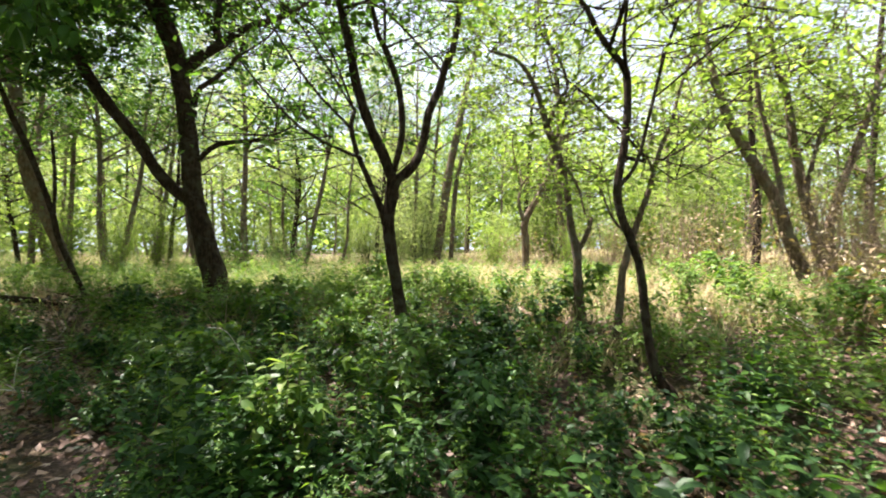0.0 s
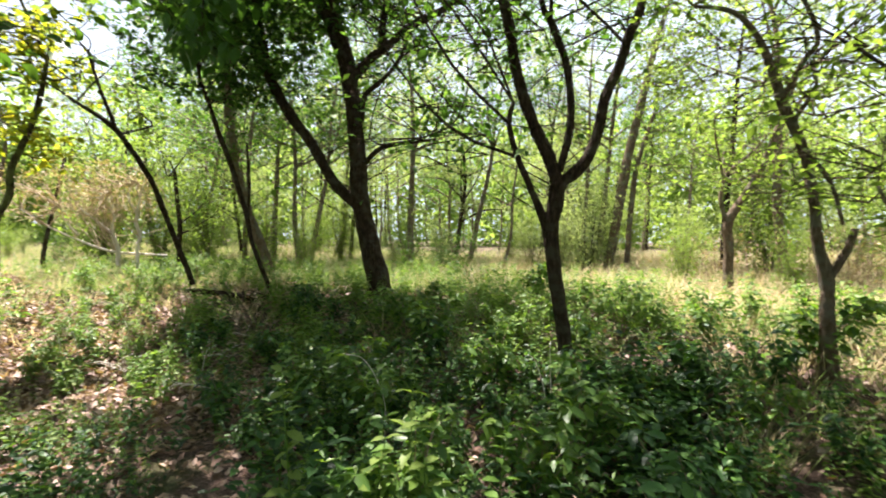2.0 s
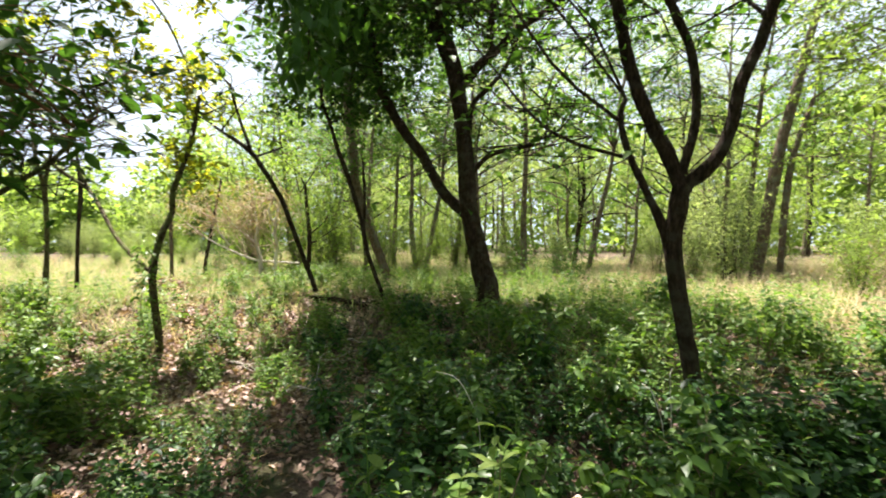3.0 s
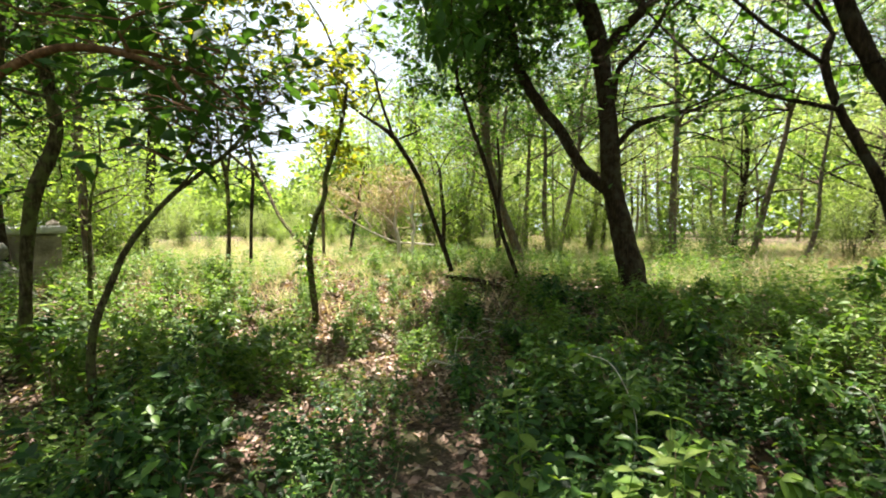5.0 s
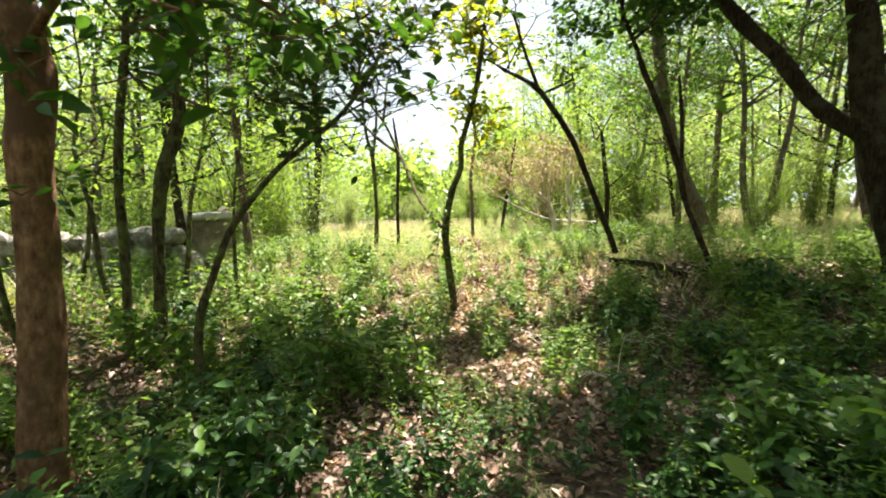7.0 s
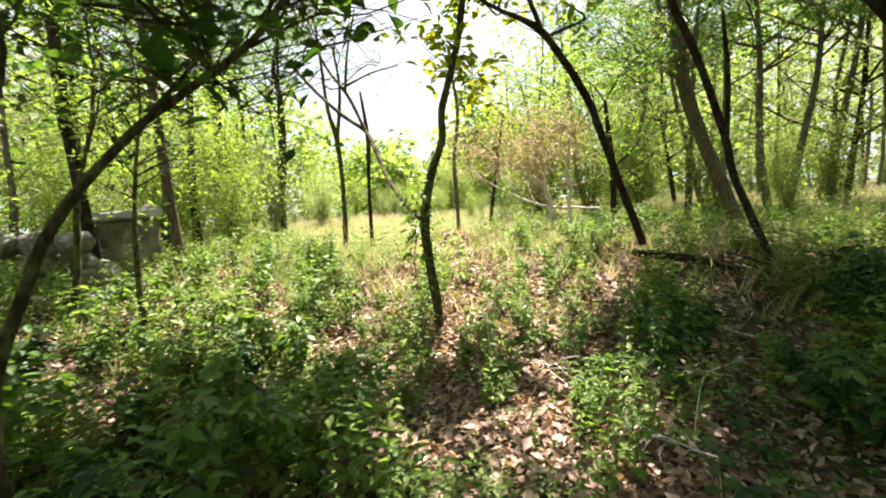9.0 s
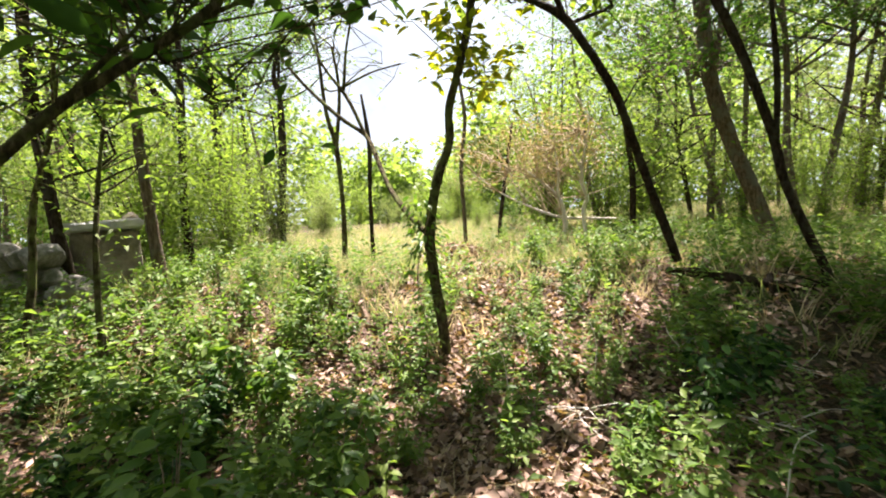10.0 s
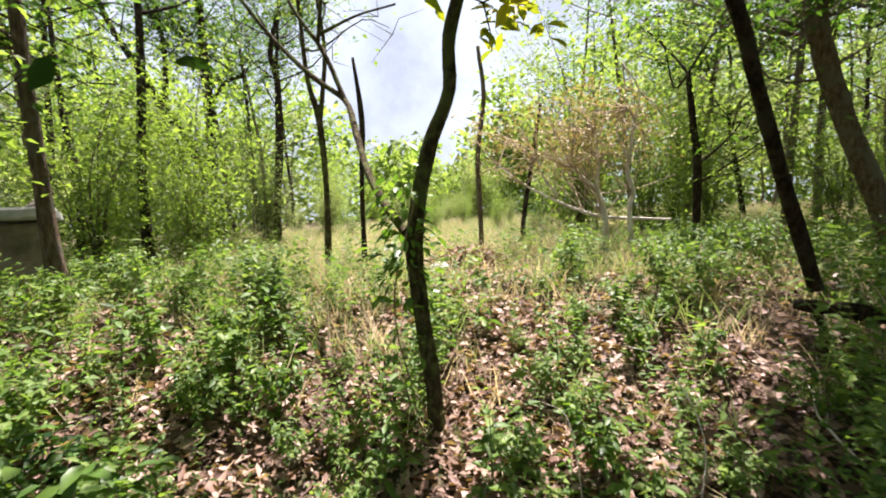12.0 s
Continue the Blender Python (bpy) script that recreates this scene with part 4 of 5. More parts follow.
    sap = wood_tree("sapling", 4.6, 207, BARK_MOSSY, LEAF_LIGHT, "thin leafy sapling in the crowded thicket", 0.8, 14, 0.12, clumps=24, low=0.48)
    for x, y, sc in ((-7.0, 0.35, 1.0), (-7.7, 1.5, 0.9), (-8.2, 0.75, 1.1), (-6.7, -0.5, 1.0), (-8.6, -0.6, 1.0), (-7.9, -0.9, 0.9), (-5.5, -0.3, 1.1), (-6.0, -0.1, 0.85)):
        place(sap, x, y, 83 * x, sc)
    kinds.append(sap)
    # unseen trees added behind the walker to close the place and shade the trail
    for x, y, k, s in ((2.5, -2.0, 4, 0.8), (-1.8, -2.6, 1, 0.85), (-4.2, -1.8, 0, 0.9), (4.2, 1.2, 3, 1.1), (-7.5, -2.4, 4, 0.8), (0.6, -5.5, 0, 1.0),
                       (6.5, -2.5, 1, 1.0), (-4.0, -6.0, 4, 0.9), (-9.5, -4.5, 1, 1.0), (8.5, 3.0, 0, 1.0),
                       (1.6, -0.9, 4, 1.0), (-0.9, -1.3, 4, 0.9), (-2.9, -0.7, 4, 1.0), (-5.0, -1.5, 4, 0.95), (2.9, 0.5, 4, 0.9)):
        place(kinds[k], x, y, 57 * k + 31 * x, s)
    for x, y, k, s in ((1.6, -3.5, 3, 1.0), (-3.0, -4.2, 0, 1.0), (5.0, -0.6, 0, 1.0), (-6.0, -3.6, 3, 1.0), (-9.0, -2.8, 0, 1.0)):
        place(shrubs[k], x, y, 40 * x, s)
    for ob in kinds + shrubs:           # the first of each kind stands among the others
        b, d = radians(r.uniform(-50, 110)), r.uniform(22, 30)
        x, y = -3.0 - d * math.sin(b), 2.5 + d * math.cos(b)
        ob.matrix_basis = pose(x, y, float(height(x, y)), 0, 0, r.uniform(0, 360))


wood_behind()


def far_woods():
    """The closed wood all round, beyond what can be told apart: crowns heaped on crowns."""
    r = np.random.default_rng(5)
    P, L = [], []
    for k in range(620):
        b = r.uniform(-1.35, 2.5) if k < 500 else r.uniform(2.5, 4.93)
        d = r.uniform(34, 60)
        low = math.exp(-((math.degrees(b) - 74) / 15) ** 2)         # lower growth beyond the clearing
        tall = r.uniform(6.5, 15.5) * (1 - 0.5 * low)
        wide = r.uniform(1.8, 3.4)
        n = 240
        u = r.normal(0, 1, (n, 3))
        u = u / np.linalg.norm(u, axis=1, keepdims=True) * r.uniform(0.55, 1.05, (n, 1))
        h = r.uniform(0.0, 1.0, n) ** 0.8
        c = np.array([-3 - d * math.sin(b), 2.5 + d * math.cos(b), 1.0])
        P.append(c + np.stack([u[:, 0] * wide * (1.1 - 0.5 * h), u[:, 1] * wide * (1.1 - 0.5 * h), h * tall + u[:, 2] * 0.6], 1))
        L.append(r.uniform(0.35, 0.85, n))
    P, L = np.vstack(P), np.concatenate(L)
    P[:, 2] = np.maximum(P[:, 2], 0.9)
    w, up = scatter_ways(len(P), r, 0.6)
    v, f = leaf_shapes(P, w, up, L, L * 0.85, "far")
    # leaf colour here is brightened for sun and haze
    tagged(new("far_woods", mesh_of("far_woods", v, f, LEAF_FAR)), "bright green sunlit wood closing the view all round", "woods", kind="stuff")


far_woods()

# ---------------------------------------------------------------- undergrowth


def herb(seed, tall, leaf_len, pairs, wide=0.5, kind="broad"):
    """Corners and triangles of one upright herb: its stem's leaves in pairs, larger below; and the line of its stem."""
    r = np.random.default_rng(seed)
    lean = r.normal(0, 0.18, 2)
    P, W, U, L = [], [], [], []
    for k in range(pairs):
        u = 0.15 + 0.85 * k / max(1, pairs - 1)
        a = r.uniform(0, 3.14) if k == 0 else a + 1.57 + r.normal(0, 0.3)
        base = np.array([lean[0] * tall * u * u, lean[1] * tall * u * u, tall * u])
        for s in (0, 3.1416):
            P.append(base)
            W.append([math.cos(a + s), math.sin(a + s), r.uniform(-0.4, 0.9)])
            U.append([r.normal(0, 0.45), r.normal(0, 0.45), 1])
            L.append(leaf_len * (1.1 - 0.45 * u) * r.uniform(0.7, 1.2))
    L = np.array(L)
    v, f = leaf_shapes(np.array(P), np.array(W), np.array(U, float), L, L * wide, kind, 0.15, 0.35)
    stem = [(0, 0, -0.04, 0.004), (lean[0] * tall * 0.25, lean[1] * tall * 0.25, tall * 0.5, 0.003), (lean[0] * tall, lean[1] * tall, tall, 0.0015)]
    return v, f, stem


def scattered(name, protos, xs, ys, scales, material, label, category, r):
    """One sheet of small plants, each a turned and scaled copy of one of the prototypes (corners, triangles)."""
    vs, fs, at = [], [], 0
    zs = height(xs, ys)
    pick = r.integers(0, len(protos), len(xs))
    for i, (v, f) in enumerate(protos):
        sel = np.where(pick == i)[0]
        if not len(sel):
            continue
        a = r.uniform(0, 6.283, len(sel))
        c, s = np.cos(a)[:, None], np.sin(a)[:, None]
        k = scales[sel][:, None]
        X = (v[None, :, 0] * c - v[None, :, 1] * s) * k + xs[sel][:, None]
        Y = (v[None, :, 0] * s + v[None, :, 1] * c) * k + ys[sel][:, None]
        Z = v[None, :, 2] * k + zs[sel][:, None]
        vs.append(np.stack([X, Y, Z], -1).reshape(-1, 3))
        fs.append((f[None] + (np.arange(len(sel)) * len(v))[:, None, None]).reshape(-1, 3) + at)
        at += len(sel) * len(v)
    return tagged(new(name, mesh_of(name, np.vstack(vs), np.vstack(fs), material)), label, category, kind="stuff")


def patchy(x, y, size, phase):
    """Soft patches between 0 and 1."""
    return 0.5 + 0.25 * (np.sin(x / size + 2.1 * np.sin(y / size * 0.7 + phase)) + np.sin(y / size * 1.13 + 1.7 * np.sin(x / size * 0.8 - phase) + phase))


def in_litter(x, y):
    """How bare the ground is: along the way into the clearing and about the last part of the trail."""
    lane = np.exp(-(((x + 4.6) * 0.42 + (y - 4.2) * -0.9 + 0.0) / 0.55) ** 2) * (x < -3.2) * (x > -9)
    lane3 = np.exp(-(((x + 6.9) ** 2) / 5.0 + ((y - 5.0) ** 2) / 1.6))
    heap = np.exp(-(((x + 10.9) ** 2) / 0.9 + ((y - 5.95) ** 2) / 0.9))
    lane4 = np.exp(-((y - 5.2 + 0.2 * (x + 7)) / 0.5) ** 2) * (x < -6.5) * (x > -11)
    return np.clip(heap + 0.6 * lane4 + lane * 0.6 + lane3 * 0.6, 0, 1)


def undergrowth():
    r = np.random.default_rng(21)
    small = [herb(400 + i, 0.3, 0.11, 5)[:2] for i in range(4)]
    mid = [herb(420 + i, 0.55, 0.14, 7)[:2] for i in range(5)]
    fine = [herb(440 + i, 0.6, 0.065, 12, 0.45, "plain")[:2] for i in range(5)]
    n = 36000
    x, y = r.uniform(-14, 6, n), r.uniform(-1.5, 12, n)
    d, bare = off_trail(x, y), in_litter(x, y)
    dens = np.clip(1.15 - 0.07 * d, 0.25, 1) * (1 - 0.75 * bare) * np.where(x < -3.6, np.clip(3.4 * patchy(x, y, 0.27, 1.1) - 1.15, 0.05, 1.4), np.clip(1.9 * patchy(x, y, 0.42, 0.4) - 0.2, 0.1, 1.3))
    dens = dens * np.where((x > -9) & (x < -3.8) & (y > 3.6) & (y < 6.6), 0.9, 1.0) * np.where((x > 0.8) & (y > 4.4), 0.4, 1.0) * np.where(x < -5, 0.75, 1.0)
    dens = dens * (1 - 0.6 * np.exp(-(((x + 10.8) / 2.6) ** 2 + ((y - 6.4) / 2.0) ** 2)))
    dens = dens * (1 - 0.8 * np.exp(-(((x - 1.25) / 0.8) ** 2 + ((y - 2.6) / 0.9) ** 2)))
    keep = r.uniform(0, 1, n) < dens * 0.8
    x, y = x[keep], y[keep]
    # light is put into leaf colour: brightened where sunny, darkened where shady
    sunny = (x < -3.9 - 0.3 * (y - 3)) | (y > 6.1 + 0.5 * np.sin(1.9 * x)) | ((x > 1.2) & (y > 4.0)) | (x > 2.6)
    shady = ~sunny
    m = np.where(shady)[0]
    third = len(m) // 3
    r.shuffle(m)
    for idx, protos, mat, nm, lab in ((m[:third], small, HERB_SHADED, "low_herbs", "low broad-leaved herbs, green darkened for shade, covering the shaded ground"),
                                      (m[third:2 * third], mid, HERB_SHADED, "tall_herbs", "knee-high broad-leaved herbs in shade-darkened green"),
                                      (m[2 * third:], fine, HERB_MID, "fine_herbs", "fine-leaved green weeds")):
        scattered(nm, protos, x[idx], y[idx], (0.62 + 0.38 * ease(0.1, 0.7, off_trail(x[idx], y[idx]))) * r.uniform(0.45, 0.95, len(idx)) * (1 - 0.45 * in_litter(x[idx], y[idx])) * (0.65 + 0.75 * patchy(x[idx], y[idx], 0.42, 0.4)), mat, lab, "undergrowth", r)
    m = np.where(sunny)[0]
    scattered("sunny_weeds", fine + [herb(460 + i, 0.48, 0.13, 6, 0.48, "plain")[:2] for i in range(5)], x[m], y[m], (0.55 + 0.45 * ease(0.1, 0.7, off_trail(x[m], y[m]))) * r.uniform(0.4, 1.0, len(m)) * (0.75 + 0.5 * patchy(x[m], y[m], 0.27, 1.1)), HERB_SUNLIT, "weeds in the sunlit clearing, green brightened for sun", "undergrowth", r)
    return small, mid, fine


PROTO_HERBS = undergrowth()


def grasses():
    r = np.random.default_rng(22)
    tufts = []
    for i in range(6):
        n = 13
        a = r.uniform(0, 6.283, n)
        p = np.stack([r.normal(0, 0.04, n), r.normal(0, 0.04, n), np.zeros(n)], 1)
        way = np.stack([np.cos(a) * 0.45, np.sin(a) * 0.45, np.ones(n)], 1)
        up = np.stack([-np.cos(a), -np.sin(a), np.full(n, 0.3)], 1)
        L = r.uniform(0.12, 0.42, n)
        tufts.append(leaf_shapes(p, way, up, L, np.full(n, 0.008), "blade", 0.0, 0.3))
    n = 36000
    x, y = r.uniform(-24, 12, n), r.uniform(-2, 22, n)
    d, bare = off_trail(x, y), in_litter(x, y)
    clearing = np.exp(-(((x + 12) / 6.0) ** 2 + ((y - 6) / 4.0) ** 2))
    far = ease(5.0, 8.0, d)
    keep = r.uniform(0, 1, n) < np.clip(0.95 * clearing + 0.7 * ((x > 0.8) & (y > 4.4) & (x < 6)) + 0.75 * far * (0.4 + 0.7 * patchy(x, y, 1.1, 1.0)), 0, 1) * (1 - 0.85 * bare) * np.where(x > 0.5, 1.0, ease(2.2, 4.2, d))
    x, y = x[keep], y[keep]
    dry = r.uniform(0, 1, len(x)) < 0.25 + 0.35 * patchy(x, y, 1.4, 2.0) + 0.4 * ((y > 7.5) | (x > 0.8)) * (x > -4) + 0.3 * clearing[keep]
    for sel, mat, nm, lab in ((~dry, GRASS, "grass", "tall yellow-green grass in the clearing"), (dry, DRY_GRASS, "dry_grass", "straw-coloured dry grass in the clearing")):
        scattered(nm, tufts, x[sel], y[sel], r.uniform(0.6, 1.5, sel.sum()) * (1 + 0.25 * ((y[sel] > 7) & (x[sel] > -4))), mat, lab, "grass", r)


grasses()


def litter():
    r = np.random.default_rng(23)
    n = 210000
    x, y = r.uniform(-12, 5, n), r.uniform(-1.5, 9.5, n)
    keep = r.uniform(0, 1, n) < np.clip(0.16 + 0.25 * ease(-3.0, -4.5, x) + 0.4 * np.exp(-(((x - 1.25) / 0.8) ** 2 + ((y - 2.6) / 0.9) ** 2)) + 0.85 * in_litter(x, y), 0, 1) * np.clip(1.2 - 0.1 * off_trail(x, y), 0.2, 1)
    x, y = x[keep], y[keep]
    n = len(x)
    p = np.stack([x, y, height(x, y) + r.uniform(0.0, 0.05, n)], 1)
    a = r.uniform(0, 6.283, n)
    way = np.stack([np.cos(a), np.sin(a), r.normal(0, 0.35, n)], 1)
    up = np.stack([r.normal(0, 0.6, n), r.normal(0, 0.6, n), np.ones(n)], 1)
    L = r.uniform(0.035, 0.11, n)
    v, f = leaf_shapes(p, way, up, L, L * r.uniform(0.35, 0.75, n), "plain", 0.3, -0.15)
    tagged(new("leaf_litter", mesh_of("leaf_litter", v, f, DRY_LEAF)), "pinkish-brown curled dead leaves strewn on the ground", "leaf litter", kind="stuff")


litter()


def twig_litter():
    """Fine dead sticks and straws lying on the leaf litter."""
    r = np.random.default_rng(29)
    n = 9000
    x, y = r.uniform(-11.5, 5, n), r.uniform(-0.5, 9, n)
    keep = r.uniform(0, 1, n) < np.clip(0.15 + 0.6 * in_litter(x, y) + 0.3 * (x > 1.5), 0, 1)
    x, y = x[keep], y[keep]
    n = len(x)
    a = r.uniform(0, 6.283, n)
    p = np.stack([x, y, height(x, y) + r.uniform(0.01, 0.05, n)], 1)
    way = np.stack([np.cos(a), np.sin(a), np.abs(r.normal(0.1, 0.3, n))], 1)
    up = np.stack([r.normal(0, 0.4, n), r.normal(0, 0.4, n), np.ones(n)], 1)
    v, f = leaf_shapes(p, way, up, r.uniform(0.12, 0.5, n), r.uniform(0.004, 0.009, n), "blade", 0.3, 0.05)
    tagged(new("twig_litter", mesh_of("twig_litter", v, f, DRY_GRASS)), "thin pale straws and dead sticks strewn on the litter", "twig litter", kind="stuff")


twig_litter()

# ---------------------------------------------------------------- things on the ground


def fallen_log():
    x, y = -6.75, 6.85
    z0 = float(height(x, y))
    top = thing("fallen_log", x, y, z0, "dark fallen log lying along the herbs", "log")
    pts = []
    for dx, dy, r in ((-0.14, -0.1, 0.035), (-0.03, -0.02, 0.05), (0.3, 0.22, 0.05), (0.6, 0.55, 0.047), (0.9, 0.85, 0.045), (1.3, 1.1, 0.04), (1.75, 1.3, 0.034)):
        pts.append((dx, dy, 0.87 - 0.2 * (dx + 0.14) - z0 + 0.02 * math.sin(dx * 7), r))
    part("trunk", limb_mesh("trunk", pts, BARK_DARK, 10, 0.1, 5), top)
    part("stub", limb_mesh("stub", [(0.55, 0.5, 0.82 - z0, 0.03), (0.62, 0.42, 0.6 - z0, 0.022), (0.66, 0.38, 0.3 - z0, 0.02)], BARK_DARK, 6, 0.1, 6), top)
    part("stub", limb_mesh("stub", [(-0.05, -0.03, 0.85 - z0, 0.03), (0.02, 0.07, 0.5 - z0, 0.02), (0.06, 0.12, -0.1, 0.02)], BARK_DARK, 7, 0.1, 7), top)
    for dx, dy, dz in ((0.9, 0.1, 0.15),):
        z = 0.87 - 0.2 * (dx + 0.14) - z0
        part("branch", limb_mesh("branch", [(dx, dy + 0.5 + 0.4 * dx * 0.6, z, 0.015), (dx + 0.1, dy + 0.3, z + dz, 0.01), (dx + 0.05, dy - 0.1, z + dz * 1.8, 0.004)], BARK_DARK, 5, 0.1, 8), top)


fallen_log()


def vine():
    """A leafy climber on the young tree's trunk."""
    x, y = -7.55, 4.36
    z0 = float(height(x, y))
    r = np.random.default_rng(61)
    top = thing("climbing_vine", x, y, z0, "leafy green vine clinging round a mossy young trunk", "vine")
    line = []
    for k in range(22):
        u = k / 21
        a = 2.0 + 5.5 * u
        line.append((0.085 * math.cos(a) - 0.03, 0.085 * math.sin(a) - 0.06 + 0.08 * max(0, u - 0.55), 0.15 + 1.75 * u - z0, 0.006))
    part("stem", limb_mesh("stem", line, TWIG, 5, 0.05, 9, 2), top)
    n = 230
    u = np.clip(r.normal(0.68, 0.17, n), 0.3, 1.02)
    a = r.uniform(0, 6.283, n)
    rad = 0.07 + np.abs(r.normal(0, 0.07, n))
    P = np.stack([rad * np.cos(a) - 0.03, rad * np.sin(a) - 0.06, 0.15 + 1.8 * u - z0], 1)
    way = np.stack([np.cos(a), np.sin(a), r.normal(-0.4, 0.5, n)], 1)
    up = np.stack([np.cos(a) * 0.5 + r.normal(0, 0.3, n), np.sin(a) * 0.5 + r.normal(0, 0.3, n), np.ones(n)], 1)
    L = r.uniform(0.05, 0.12, n)
    v, f = leaf_shapes(P, way, up, L, L * 0.5, "broad")
    part("leaves", mesh_of("leaves", v, f, HERB_MID), top, kind="stuff")


vine()


def rock_mesh(name, size, seed, material, flat=0.75):
    r = np.random.default_rng(seed)
    bm = bmesh.new()
    bmesh.ops.create_icosphere(bm, subdivisions=2, radius=1.0)
    cuts = [(Vector(r.normal(0, 1, 3)).normalized(), r.uniform(0.5, 0.85)) for _ in range(9)]
    for v in bm.verts:
        for nrm, lim in cuts:               # chipped flat faces
            over = v.co.dot(nrm) - lim
            if over > 0:
                v.co -= nrm * over * 0.92
        v.co += Vector(r.normal(0, 0.025, 3))
        v.co = Vector((v.co.x * size, v.co.y * size * 0.85, v.co.z * size * flat))
    me = bpy.data.meshes.new(name)
    bm.to_mesh(me)
    bm.free()
    me.materials.append(material)
    return me


def rubble_wall():
    r = np.random.default_rng(9)
    shapes = [rock_mesh("stone", 1.0, 90 + i, STONE) for i in range(6)]
    x0, y0 = -10.05, 0.72
    z0 = float(height(x0, y0))
    top = thing("rubble_wall", x0, y0, z0, "tumbled dry-stone wall of weathered grey rocks", "stone wall")
    for row in range(3):
        for k in range(18 - 3 * row):
            s = r.uniform(0.2, 0.34)
            dx = -0.1 - 0.04 * k + r.normal(0, 0.14)
            dy = -0.15 - 0.27 * k - 0.1 * row + r.normal(0, 0.05)
            gz = float(height(x0 + dx, y0 + dy)) - z0
            ob = part("stone", shapes[int(r.integers(0, 6))], top)
            ob.matrix_basis = pose(dx, dy, gz + 0.14 + 0.26 * row + r.normal(0, 0.02), r.uniform(-20, 20), r.uniform(-20, 20), r.uniform(0, 360)) @ Matrix.Diagonal((s, s, s, 1))
    for k in range(16):                     # fallen rocks before it
        s = r.uniform(0.08, 0.17)
        dx, dy = r.uniform(0.3, 1.5), -r.uniform(-0.2, 2.4)
        gz = float(height(x0 + dx, y0 + dy)) - z0
        ob = part("stone", shapes[int(r.integers(0, 6))], top)
        ob.matrix_basis = pose(dx, dy, gz + s * 0.35, 0, 0, r.uniform(0, 360)) @ Matrix.Diagonal((s, s, s, 1))


rubble_wall()


def slab(name, sx, sy, sz, material, seed, worn=0.02, cuts=5):
    """A worn block: bevelled, its faces uneven."""
    r = np.random.default_rng(seed)
    bm = bmesh.new()
    bmesh.ops.create_cube(bm, size=1.0)
    for v in bm.verts:
        v.co = Vector((v.co.x * sx, v.co.y * sy, v.co.z * sz))
    bmesh.ops.bevel(bm, geom=bm.edges[:], offset=worn, segments=2, affect="EDGES")
    bmesh.ops.subdivide_edges(bm, edges=[e for e in bm.edges if e.calc_length() > 0.15], cuts=cuts, use_grid_fill=True)
    for v in bm.verts:
        v.co += Vector(r.normal(0, worn * 0.22, 3))
    me = bpy.data.meshes.new(name)
    bm.to_mesh(me)
    bm.free()
    me.materials.append(material)
    return me


def stone_pillar():
    x, y = -10.95, 0.72
    z0 = float(height(x, y))
    top = thing("stone_pillar", x, y, z0, "squat weathered concrete pillar with a pale cap slab", "pillar", turn=14)
    body = part("shaft", slab("shaft", 0.62, 0.78, 1.0, CONCRETE, 31, 0.03), top)
    body.location = (0, 0, 0.42)
    cap = part("cap", slab("cap", 0.78, 0.9, 0.13, CAP, 32, 0.025), top, "pale grey cap slab")
    cap.matrix_basis = pose(0, 0, 0.985, 2, -3, 0)
    lump = part("broken_stone", rock_mesh("broken_stone", 0.13, 33, CONCRETE), top)
    lump.location = (0.1, 0.3, 1.08)


stone_pillar()


